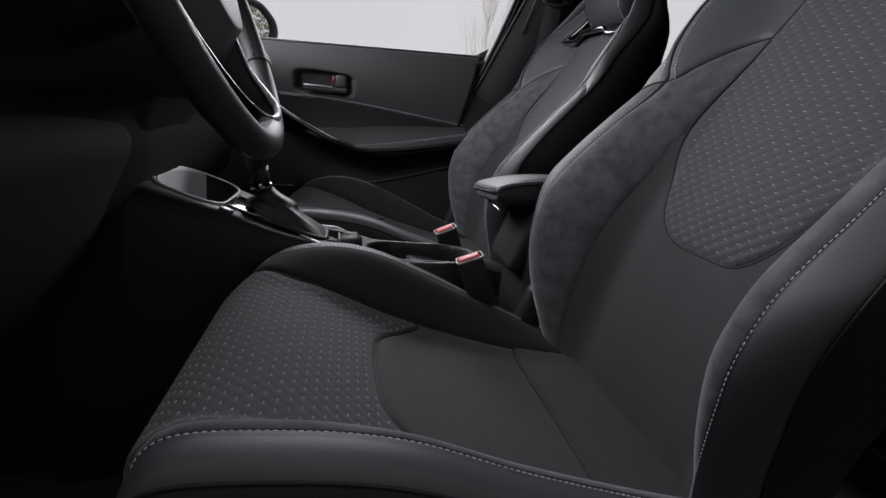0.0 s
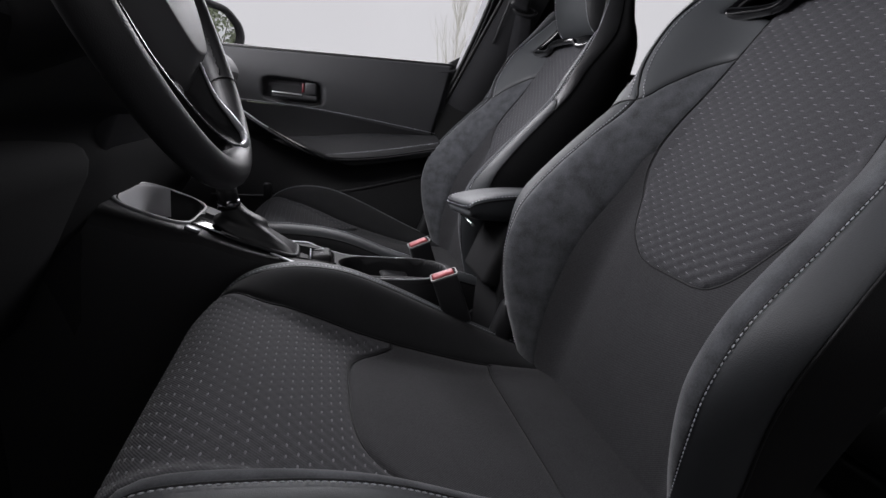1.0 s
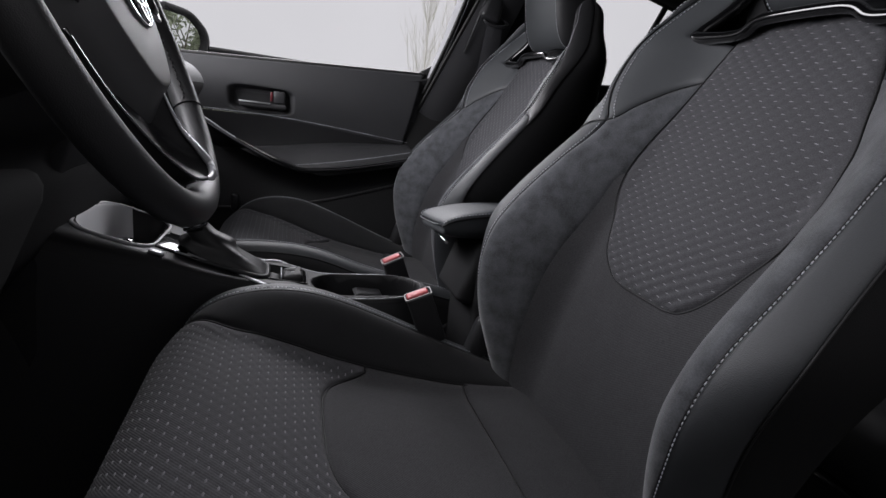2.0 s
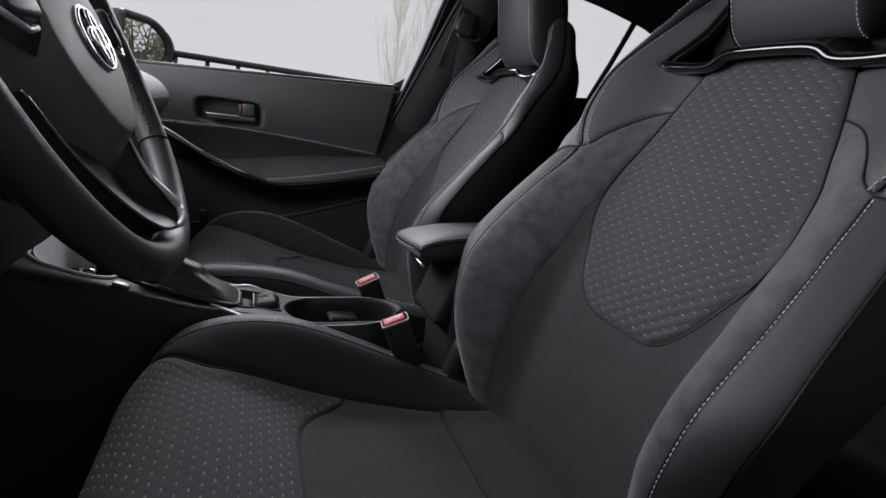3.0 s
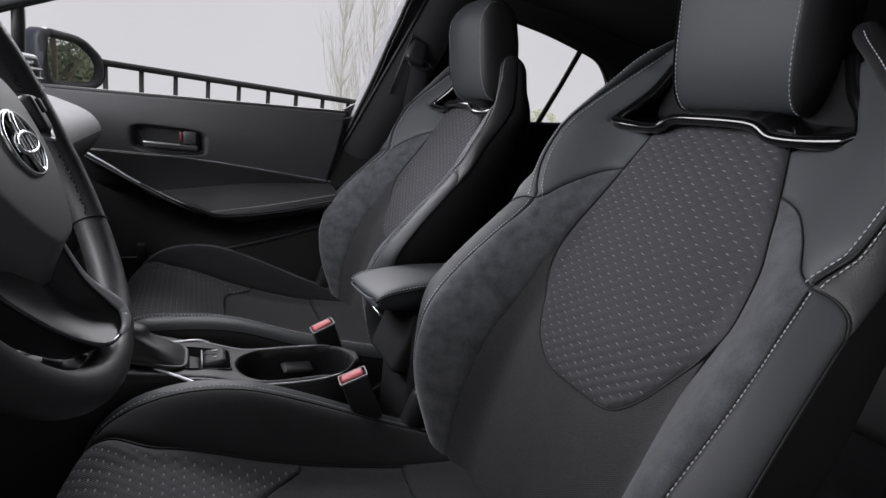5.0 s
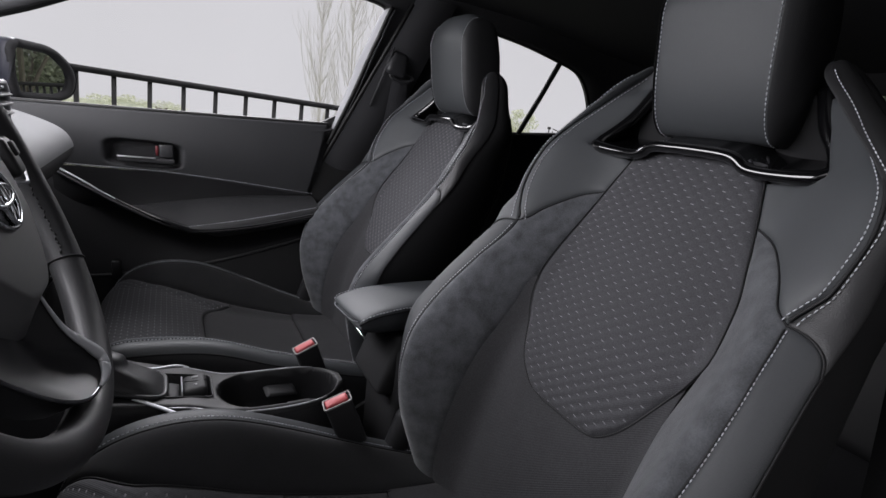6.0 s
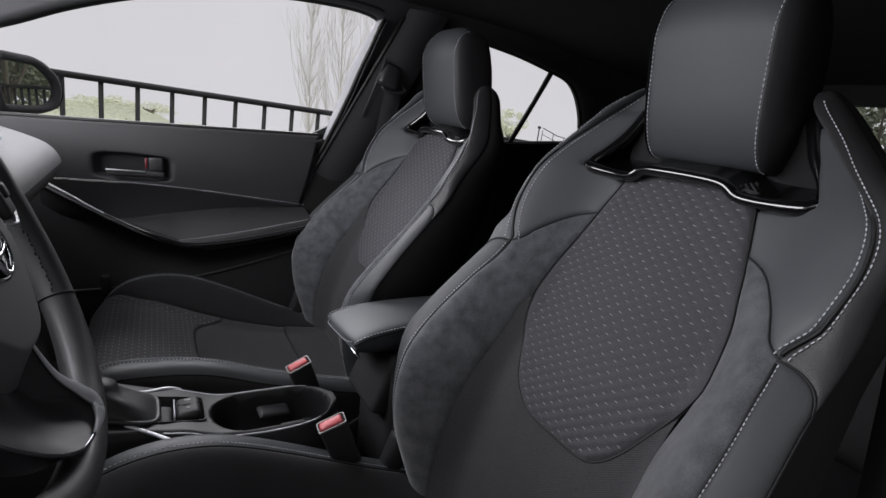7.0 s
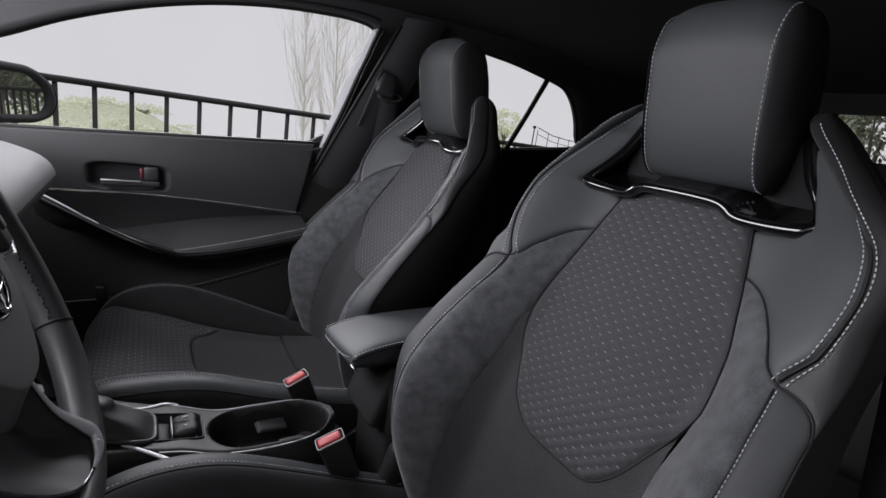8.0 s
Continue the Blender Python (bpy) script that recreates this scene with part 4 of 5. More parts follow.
MOUT = round_outline([(-.1, .07), (.03, .064), (.088, .024), (.1, -.012), (.082, -.052), (.035, -.068), (-.1, -.066)], .028, 6)
MGLASS = [(a * .9 - .014, b * .9) for a, b in MOUT]


def housing(u, v):
    i = int(round(u * len(MOUT))) % len(MOUT)
    k = [1.06, 1.12, 1.1, .95, .7, .35, .0][int(v * 6 + .5)]
    d = [-.012, .0, .03, .06, .085, .098, .1][int(v * 6 + .5)]
    return -d, MOUT[i][0] * k, MOUT[i][1] * k


part("mirror_housing", grid(housing, len(MOUT), 6, True), PAINT, mirror, "dark blue painted shell")
part("mirror_rim", sweep([(.008, (a + c) / 2, (b + d) / 2) for (a, b), (c, d) in zip(MOUT, MGLASS)], .011, 8, closed=True), LOWER_DOOR, mirror, "black plastic rim")
part("mirror_glass", ([(.006, a, b) for a, b in MGLASS], [tuple(range(len(MGLASS)))]), MIRROR, mirror, "mirror glass", False)
part("mirror_foot", sweep([(-.03, -.05, -.05), (-.03, -.12, -.07), (-.01, -.2, -.07)], .022, 8, flat=.6), PLASTIC_HARD, mirror)

# ---- dashboard ----
dash = thing("dashboard", "dark soft-touch dashboard with air vent", "dashboard", (0, 0, 0))
DP = spline([(-.8, 0, .87), (-.6, 0, .872), (-.42, 0, .858), (-.32, 0, .836), (-.265, 0, .82), (-.222, 0, .8), (-.203, 0, .772), (-.208, 0, .745), (-.245, 0, .695), (-.285, 0, .66), (-.29, 0, .6), (-.33, 0, .5), (-.45, 0, .38), (-.6, 0, .3)], 70)


def dash_body(u, v):
    p = DP[int(v * 70 + .5)]
    y = .26 + 1.245 * u
    k = max(0.0, (u - .93) / .07)
    back = .1 * (1 - math.sqrt(max(0, 1 - k * k)))
    low = .05 * (1 - smooth(abs(y - .54) / .3)) if y < .9 else 0
    return p.x - back - low * .6, y, p.z - .04 * (1 - math.sqrt(max(0, 1 - k * k)))


part("dash_top", grid(lambda u, v: dash_body(u, v * 34 / 70), 70, 34), DASH_PAD, dash, "smooth mid-grey padded top")
part("dash_body", grid(lambda u, v: dash_body(u, (34 + 36 * v) / 70), 70, 36), LOWER_DOOR, dash, "black lower panel")
part("dash_end", plate([(-.8, .3), (-.45, .3), (-.33, .5), (-.32, .66), (-.3, .7), (-.32, .78), (-.8, .83)], .01, .002, "y", 1.5), PLASTIC_HARD, dash)
vent = part("air_vent", block((.05, .16, .05), .008, 2, at=(-.245, .93, .868), turn=(0, 15, 0)), GLOSS, dash, "glossy black centre air vent")
part("vent_frame", sweep([(-.217, .93 + .08 * a, .868 + .025 * b) for a, b in ((-1, .8), (-.9, 1), (.85, 1), (1, .5), (.92, -1), (-.9, -1), (-1, -.7))], .004, 6, closed=True), SATIN, vent, "satin silver vent frame")
for k in range(3):
    part("vent_slat", block((.02, .14, .003), .001, 1, at=(-.218, .93, .856 + .012 * k), turn=(0, 15, 0)), PLASTIC_HARD, vent)
stack = part("control_panel", block((.12, .26, .26), .03, 3, at=(-.34, .9, .66), turn=(0, 22, 0)), PLASTIC_HARD, dash, "black control panel")
for k in range(3):
    part("control_key", block((.006, .03, .004), .001, 1, at=(-.282 - .004 * k, .83, .66 - .012 * k), turn=(0, 22, 0)), PRINT, stack, "pale key mark")
for y in (.82, .87, .95):
    part("rocker_switch", block((.02, .03, .02), .004, 2, at=(-.33, y, .56)), PLASTIC_HARD, stack, "black rocker switch")
part("column_shroud", block((.2, .1, .1), .03, 3, at=(-.27, .538, .77), turn=(0, -24, 0)), LOWER_DOOR, dash, "black steering column shroud")
part("knee_panel", block((.1, .5, .3), .04, 3, at=(-.38, .52, .52), turn=(0, 25, 0)), LOWER_DOOR, dash)
# footwell side panel out of view, added to darken the lower front
cowl = tagged(part("wall_cowl", block((.5, .04, .85), .01, at=(-.58, .19, .47)), CARPET), "unseen black footwell side panel, added to block light", "wall", kind="structure")
bulkhead = tagged(part("wall_front", block((.05, 1.6, .8), .01, at=(-.82, MIDDLE, .45)), CARPET), "black carpeted front bulkhead", "wall", kind="structure")

# the driver's own door, unseen, added open ahead of the seat to block light
open_door = thing("door_2", "unseen open driver's door, added ahead of the seat to block light", "car door", pose(-.64, .1, 0, 0, 0, -112), kind="structure")
part("door_panel", block((1.0, .07, .75), .03, 3, at=(.5, 0, .45)), LOWER_DOOR, open_door, "black inner panel")
part("door_armrest", block((.5, .06, .05), .02, 3, at=(.5, .06, .55)), LEATHER_DARK, open_door)
part("window_frame", sweep([(.02, 0, .83), (.35, 0, 1.15), (.8, 0, 1.2), (.97, 0, 1.12), (.98, 0, .83)], .02, 8), SEAL, open_door)

# ---- steering wheel ----
th = radians(21.9)
wz = Vector((math.cos(th), 0, math.sin(th)))
wx = Vector((0, 1, 0))
wy = wz.cross(wx)
wheel = thing("steering_wheel", "black leather steering wheel with silver spoke trim", "steering wheel", Matrix.Translation((-.155, .545, .821)) @ Matrix((wx, wy, wz)).transposed().to_4x4())
RIM = .187


def rim_r(t):
    a = (t * 360 + 0) % 360
    grip = sum(math.exp(-((a - c) / 18) ** 2) for c in (25, 155))
    low = math.exp(-((a - 270) / 40) ** 2)
    return .0152 + .0022 * grip + .001 * low


part("rim", sweep([(RIM * math.cos(2 * math.pi * k / 120), RIM * math.sin(2 * math.pi * k / 120), 0) for k in range(120)], lambda t: rim_r(t), 16, closed=True), WHEEL_LEATHER, wheel, "black smooth leather rim")
for a in (-32,):
    c, s = math.cos(radians(a)), math.sin(radians(a))
    part("rim_seam", sweep([(RIM * c + .0158 * math.cos(q) * c, RIM * s + .0158 * math.cos(q) * s, .0158 * math.sin(q)) for q in [2 * math.pi * k / 20 for k in range(20)]], .0009, 5, closed=True), PIPING, wheel)
for side in (1, -1):
    pts = []
    for k in range(30):
        a = radians(-30 + 60 * k / 29)
        pts.append((side * (RIM - .0158) * math.cos(a), (RIM - .0158) * math.sin(a), .004 + (.001 if k % 2 else -.001)))
    part("rim_lacing", dashes(pts, .005, .004, .001), PIPING, wheel)


def hub(u, v):
    """A shield-shaped pad: a wide skirt, a soft chamfer and a flat face with a crisp edge."""
    a = 2 * math.pi * u
    c, s = math.cos(a), math.sin(a)
    sq = lambda q, e: math.copysign(abs(q) ** e, q)
    fy = (.054 if s > 0 else .079) * sq(s, .72)
    fx = .004 + .079 * sq(c, .72) * (1 - .34 * smooth(-fy / .079) ** 1.4)
    by = (.06 if s > 0 else .106) * sq(s, .75)
    bx = .004 + .088 * sq(c, .75) * (1 - .42 * smooth(-by / .106) ** 1.4)
    k, h = ((0, -.03), (0, -.006), (.45, .004), (.9, .0155), (.97, .0178), (1, .0188), (1.03, .0194), (1.07, .02), (1.45, .0218), (2, .0225))[min(int(v * 9 + .5), 9)]
    if k <= 1:
        return bx + (fx - bx) * k, by + (fy - by) * k, h
    return .004 + (fx - .004) * (2 - k), fy * (2 - k), h


part("hub_pad", grid(hub, 72, 9, True), HUB, wheel, "dark grey airbag cover")
oval = lambda a, b, h: [(.011 + a * math.cos(2 * math.pi * k / 40), b * math.sin(2 * math.pi * k / 40) - .005, h) for k in range(40)]
badge = part("badge", ([(.011, -.005, .0245)] + oval(.032, .0225, .023) + oval(.035, .025, .016), [(0, 1 + k, 1 + (k + 1) % 40) for k in range(40)] + [(1 + k, 41 + k, 41 + (k + 1) % 40, 1 + (k + 1) % 40) for k in range(40)]), GLOSS, wheel, "black oval badge with chrome ring")
part("badge_ring", sweep(oval(.0335, .0238, .0235), .002, 8, closed=True), CHROME, badge, "chrome ring")
part("badge_bar", sweep(oval(.023, .0075, .025)[:], .0024, 8, closed=True), CHROME, badge)
part("badge_stem", sweep(oval(.0085, .021, .025), .0024, 8, closed=True), CHROME, badge)
part("pad_mark", block((.011, .0008, .0006), 0, at=(.012, -.066, .0195)), PIPING, wheel)
part("pad_mark", block((.009, .0008, .0006), 0, at=(.012, -.069, .0193)), PIPING, wheel)
for side in (1, -1):
    part("spoke", grid(lambda u, v: (side * (.07 + .1 * u), .028 - .05 * v * (1 - .35 * u) + .012 * u, .004 + .012 * math.sin(math.pi * v) - .006 * u), 12, 10), PLASTIC_HARD, wheel, "black spoke")
    pod = part("switch_pod", block((.04, .034, .012), .005, 3, at=(side * .112, .014, .016), turn=(0, side * 8, 0)), PLASTIC_HARD, wheel, "black switch pod")
    part("switch_button", block((.016, .013, .004), .002, 2, at=(side * .11, .02, .0235), turn=(0, side * 8, 0)), PLASTIC, pod)
    part("pod_trim", sweep([(side * .092, -.006, .016), (side * .115, -.01, .018), (side * .137, .0, .015)], .0022, 6), SATIN, wheel, "satin silver trim")
# the lower spoke, framed in silver
vee = spline([(.010, -.078, .012), (.014, -.115, .012), (.0195, -.14, .018), (.0245, -.157, .021), (.01, -.166, .021), (-.016, -.165, .019), (-.042, -.157, .015), (-.07, -.13, .008), (-.1, -.085, .002), (-.118, -.04, 0)], 54)
part("spoke_trim", sweep(vee[:22], lambda t: .002 + .0055 * smooth(t * 1.2), 8, flat=.5), SATIN, wheel, "satin silver trim")
part("spoke_trim", sweep(vee[21:30], lambda t: .0075 * (1 - .76 * t), 8, flat=.5), SATIN, wheel, "satin silver trim")
part("spoke_trim", sweep(vee[29:], lambda t: .0018, 8, flat=.6), CHROME_DARK, wheel, "dark chrome edging")
part("lower_spoke", grid(lambda u, v: vee[int(u * 54 + .5)].lerp(Vector((-.025, -.09, -.004)), v * .98) - Vector((0, 0, .002 + .01 * math.sin(math.pi * v))), 54, 8), PLASTIC_HARD, wheel, "black lower spoke")
part("spoke_skirt", grid(lambda u, v: vee[int(u * 54 + .5)] - Vector((0, 0, .001 + .025 * v)), 54, 3), PLASTIC_HARD, wheel)
part("boss", sweep([(0, 0, -.12), (0, 0, -.02)], .05, 20), PLASTIC_HARD, wheel)

# ---- centre console ----
console = thing("centre_console", "glossy black centre console with cup holders", "console", (0, 0, 0))
C_TOP = knots((-.5, .6), (-.38, .575), (-.3, .548), (-.2, .512), (-.1, .47), (-.03, .453), (0, .449), (.06, .436), (.25, .432), (.32, .436))
C_NEAR = knots((-.5, .77), (-.35, .782), (-.2, .81), (-.06, .84), (.0, .836), (.06, .826), (.13, .822), (.19, .828), (.225, .845), (.25, .872))
C_FAR = knots((-.5, 1.035), (-.35, 1.034), (-.25, 1.022), (-.2, 1.01), (-.06, .985), (.06, .957), (.13, .957), (.19, .953), (.225, .94), (.25, .915))


def C_ROUND(x):
    return .012 + .016 * smooth((-.16 - x) / .1)


def console_top(u, v):
    x = -.44 + .69 * u
    n, f = C_NEAR(x), C_FAR(x)
    y = n + (f - n) * v
    edge = min(y - n, f - y)
    r = C_ROUND(x)
    z = C_TOP(x) - r * (1 - math.sqrt(max(0, 1 - (1 - min(edge / r, 1)) ** 2)))
    tray = (abs((x + .252) / .055) ** 3 + abs((y - .917) / .088) ** 3) ** (1 / 3)
    z -= .06 * smooth((1.0 - tray) / .14)
    cups = math.hypot(max(abs(x - .14) - .045, 0), y - .889) / .054
    z -= .075 * smooth((1.0 - cups) / .14)
    hole = max(abs((x + .005) / .036), abs((y - .904) / .035))
    z -= .016 * smooth((1.0 - hole) / .1)
    return x, y, z


part("console_top", grid(console_top, 200, 60), CONSOLE, console, "satin black console deck")
for y_of, s in ((C_NEAR, 1), (C_FAR, -1)):
    part("console_flank", grid(lambda u, v: (-.44 + .69 * u, y_of(-.44 + .69 * u) - s * (.006 + .02 * math.sin(math.pi * v * .5)) * (1 if v else 0) * .8, C_TOP(-.44 + .69 * u) + .0001 - C_ROUND(-.44 + .69 * u) - (C_TOP(-.44 + .69 * u) - .08) * v), 40, 8), PLASTIC_HARD, console, "black plastic console side")
    part("deck_edge", sweep([(x, y_of(x) + s * .004, C_TOP(x) - .003) for x in [-.03 + .24 * k / 30 for k in range(31)]], .0016, 6), SATIN_DARK, console, "thin bright edge")
part("tray_rim", sweep([(x, y, C_TOP(x) + .001) for x, y in round_outline([(-.307, .83), (-.308, 1.004), (-.197, 1.004), (-.199, .83)], .045)], .003, 8, closed=True), TRAY_RIM, console, "tray rim, highlight put into its pale colour")


def tray_skin(v0, v1, u0=0.0, u1=1.0):
    def at(u, v):
        u = u0 + (u1 - u0) * u
        v = v0 + (v1 - v0) * v
        c, k = math.cos(2 * math.pi * u), math.sin(2 * math.pi * u)
        x = -.252 + .053 * v * math.copysign(abs(c) ** .667, c)
        y = .917 + .086 * v * math.copysign(abs(k) ** .667, k)
        return x, y, C_TOP(x) + .003 - .055 * smooth((1 - v) / .22)
    return at


# only the front wall is pale, its light put into the colour
part("tray_liner", grid(tray_skin(.7, 1, .265, .735), 40, 16), TRAY, console, "tray front wall, light put into its pale colour")
part("tray_wall", grid(tray_skin(.76, 1, -.265, .265), 40, 16), CONSOLE, console, "black tray wall")
part("tray_mat", grid(tray_skin(0, .76), 64, 12, True), CONSOLE, console, "black tray mat")
for x, y in ((-.32, .838), (-.318, .977)):
    part("console_button", block((.011, .02, .012), .002, 2, at=(x, y, C_TOP(x) + .004), turn=(0, 18, 0)), DASH_PAD, console, "small grey button")
part("cup_divider", block((.06, .03, .007), .003, 3, at=(.148, .92, .405), turn=(12, 8, 8), taper=.8), PLASTIC, console, "grey cup-holder divider fin")
part("floor_strip", block((.2, .006, .004), .001, 1, at=(-.3, .79, .107)), SATIN, console, "thin satin strip along the console foot")
part("cup_clip", block((.04, .012, .006), .002, 2, at=(.165, .848, .42), turn=(-15, 0, 0)), PLASTIC, console, "grey cup-holder clip")
part("console_tail", block((.09, .11, .3), .02, 3, at=(.24, .894, .22)), PLASTIC_HARD, console, "black plastic console end")
jamb = tagged(part("door_jamb", plate([(.3, .1), (.62, .1), (.62, .9), (.56, 1.0), (.5, .93), (.38, .86)], .02, .002, "y", 1.618), SEAL), "black rubber-lined door jamb", "door jamb", kind="structure")
for side in (.846, .962):
    pts = spline([(-.17, side + (.01 if side < .9 else -.01), .504), (-.11, .868 if side < .9 else .955, .478), (-.06, .853 if side < .9 else .957, .459), (-.02, .822 if side < .9 else .97, .452), (.0, .808 if side < .9 else .975, .442)], 40)
    part("console_trim", sweep(pts, lambda t: .0025 + .002 * t, 8, flat=.6), SATIN, console, "satin silver trim")
switch = part("parking_brake_switch", block((.036, .052, .02), .008, 4, at=(.008, .903, .446), turn=(0, -8, 0)), PLASTIC, console, "grey rounded parking brake switch")
part("switch_groove", sweep([(-.008, .903, .4572), (.008, .903, .4566), (.025, .903, .4565)], .0007, 5), PIPING, switch)
part("switch_mark", block((.010, .006, .0006), 0, at=(.008, .915, .4566), turn=(0, -8, 0)), PRINT, switch)
part("switch_mark", block((.005, .005, .0006), 0, at=(.008, .892, .4566), turn=(0, -8, 0)), PRINT, switch)
part("switch_edge", block((.0025, .05, .012), .001, 1, at=(-.0115, .903, .448)), SATIN, switch, "satin silver edge")
part("hold_switch", block((.02, .05, .012), .004, 2, at=(-.024, .903, .438), turn=(0, 18, 0)), PLASTIC, console)
part("switch_frame", sweep([(x, y, C_TOP(x) + .001) for x, y in round_outline([(-.042, .867), (-.042, .941), (.032, .938), (.032, .869)], .01)], .0016, 6, closed=True), CONSOLE, console, "dark satin frame")
part("selector_plate", block((.17, .085, .006), .003, 2, at=(-.125, .9, .4835), turn=(0, 21, 0)), GLOSS, console, "glossy selector plate")
part("start_knob", sweep([(-.256, .92, .484), (-.253, .92, .505)], .011, 20), CHROME, console, "small chrome-ringed button")
part("plate_mark", block((.03, .014, .0008), 0, at=(-.14, .866, .4935), turn=(0, 21, 0)), PRINT, console)
part("tray_catch", block((.022, .014, .005), .0015, 2, at=(-.19, .832, .51), turn=(0, 21, 0)), SATIN_DARK, console, "satin silver catch")
part("console_front", block((.3, .26, .46), .02, 3, at=(-.47, .9, .295)), LOWER_DOOR, console, "black console front under the dashboard")
part("console_nose", grid(lambda u, v: (-.44 - .02 * math.sin(math.pi * v / 2), C_NEAR(-.44) + (C_FAR(-.44) - C_NEAR(-.44)) * u, C_TOP(-.44) - .012 - .45 * v), 8, 6), LOWER_DOOR, console)


def boot(u, v):
    a = 2 * math.pi * u
    c, s = math.cos(a), math.sin(a)
    k = (1 - v) ** 1.3
    sq = lambda q, e: math.copysign(abs(q) ** e, q)
    e = .42 + .5 * v
    fold = (.0055 * math.sin(9 * v + 2.2 * c) + .004 * math.sin(3 * a + 11 * v)) * math.sin(math.pi * min(v * 1.15, 1)) ** .7
    px, py = (.019 + .045 * k + fold) * sq(c, e), (.017 + .026 * k + fold * .6) * sq(s, e)
    x = -.098 - .05 * v ** .9 + px
    return x, .903 + py, .476 - .32 * (x + .1) * (1 - v) + .064 * v ** 1.2 + .004 * math.sin(5 * v) * (1 - v)


lever = thing("gear_lever", "black gear lever with creased leather boot", "gear lever", (0, 0, 0))
part("boot", grid(boot, 64, 36, True), BOOT, lever, "creased black leather boot")
part("boot_seam", sweep([boot(.25, k / 12) for k in range(12)], .0012, 5), PIPING, lever)
part("boot_frame", sweep([boot(k / 40, 0) for k in range(40)], .004, 6, closed=True), PLASTIC_HARD, lever, "black boot frame")
part("boot_collar", sweep([(-.146, .9, .53), (-.148, .9, .545)], .019, 20), CHROME_DARK, lever, "dark chrome collar")
part("shaft", sweep([(-.147, .9, .54), (-.152, .9, .575)], .0165, 16), PLASTIC_HARD, lever)
part("knob", grid(lambda u, v: (-.155 + .022 * math.sin(math.pi * min(v * .9 + .12, 1)) ** .6 * math.cos(2 * math.pi * u) * 1.1, .9 + .026 * math.sin(math.pi * min(v * .9 + .12, 1)) ** .6 * math.sin(2 * math.pi * u), .565 + .085 * v), 24, 14, True), LEATHER_DARK, lever, "black leather knob")

# storage box with the padded centre armrest
box = thing("console_box", "grey leather padded armrest on black storage box", "armrest", (0, 0, 0))
part("storage_box", block((.3, .15, .43), .015, 3, at=(.48, .894, .295)), LOWER_DOOR, box, "glossy black storage box")
part("box_front", block((.04, .13, .12), .01, 2, at=(.335, .894, .47), turn=(0, 20, 0)), LOWER_DOOR, box)


LID_TOP = knots((.25, .5655), (.257, .573), (.28, .583), (.32, .592), (.38, .598), (.6, .6))


def lid_tilt(y):
    return -.105 * (y - .829)


LID_LOW = knots((.25, .556), (.262, .546), (.29, .539), (.36, .537), (.6, .537))
LID_SEAM = knots((.25, .5625), (.262, .57), (.28, .5765), (.31, .582), (.35, .586), (.6, .588))


def lid(u, v):
    """A loft along the lid; the rim goes round the outline, broad and flat on top."""
    a = 2 * math.pi * u
    c, s = math.cos(a), math.sin(a)
    sq = lambda q, e: math.copysign(abs(q) ** e, q)
    x = .25 + .35 * v ** 1.6
    k = math.sqrt(max(0, 1 - (1 - min(v ** 1.6 / .05, 1)) ** 2))
    wide = .066 + .014 * k
    top, low, mid = LID_TOP(x), LID_LOW(x), LID_SEAM(x) - .004
    z = mid + (top - mid) * sq(s, .7) if s > 0 else mid + (mid - low) * sq(s, .55)
    y = .907 + wide * sq(c, .4 if s > 0 else .24)
    return x + .02 * (1 if s < 0 else .2) * abs(s) * (1 - k) + .012 * (c * c) * (1 - k), y, z + lid_tilt(y)


def on_lid(x, y_side, lift):
    k = math.sqrt(max(0, 1 - (1 - min((x - .25) / .35 / .05, 1)) ** 2))
    y = .907 + y_side * (.066 + .014 * k + .0006)
    return x + .012 * (1 - k), y, LID_SEAM(x) - .004 + lift + lid_tilt(y)


LIDV = grid(lid, 72, 44, True)
LIDV[1].append(tuple(range(72))[::-1])
part("lid", LIDV, LEATHER, box, "padded grey leather lid")
for side in (-1, 1):
    xs = [.251 + .3 * (k / 50) ** 1.5 for k in range(51)]
    part("stitching", dashes([on_lid(x, side, .0065) for x in xs]), STITCH, box, "pale grey thread stitches")
    part("seam", sweep([on_lid(x, side, .0005) for x in xs], .0015, 6), PIPING, box)
part("stitching", dashes(spline([(x, y, z + lid_tilt(y)) for x, y, z in ((.262, .841, .566), (.2505, .855, .5645), (.2485, .907, .5645), (.2505, .958, .5645), (.262, .972, .566))], 40)), STITCH, box)
part("latch", sweep([(.268, .905, .536), (.272, .88, .531), (.276, .852, .526)], .003, 8), CHROME, box, "chrome lid latch")


def buckle(x, y, z, tilt):
    b = thing("seat_belt_buckle", "seat belt buckle with red release button", "seat belt buckle", pose(x, y, z, 7, -22, tilt), "seat belt buckles")
    part("housing", block((.046, .024, .1), .006, 3, at=(.0, 0, .025), taper=.96), PLASTIC_HARD, b, "black plastic housing")
    part("release_button", block((.038, .0175, .012), .004, 3, at=(-.001, 0, .0745)), RED, b, "red release button")
    part("slot_rim", ring_wall(round_outline([(-.0235, -.0125), (.0235, -.0125), (.0235, .0125), (-.0235, .0125)], .005), round_outline([(-.0215, -.0105), (.0215, -.0105), (.0215, .0105), (-.0215, .0105)], .004), .003, "z", .0745), BUCKLE_RIM, b, "grey rim", False)
    part("stalk", sweep([(.0, 0, -.02), (.015, 0, -.12), (.04, 0, -.2)], .012, 8), PLASTIC_HARD, b)
    return b


buckle(.238, .786, .386, -6)
buckle(.232, .996, .384, 6)

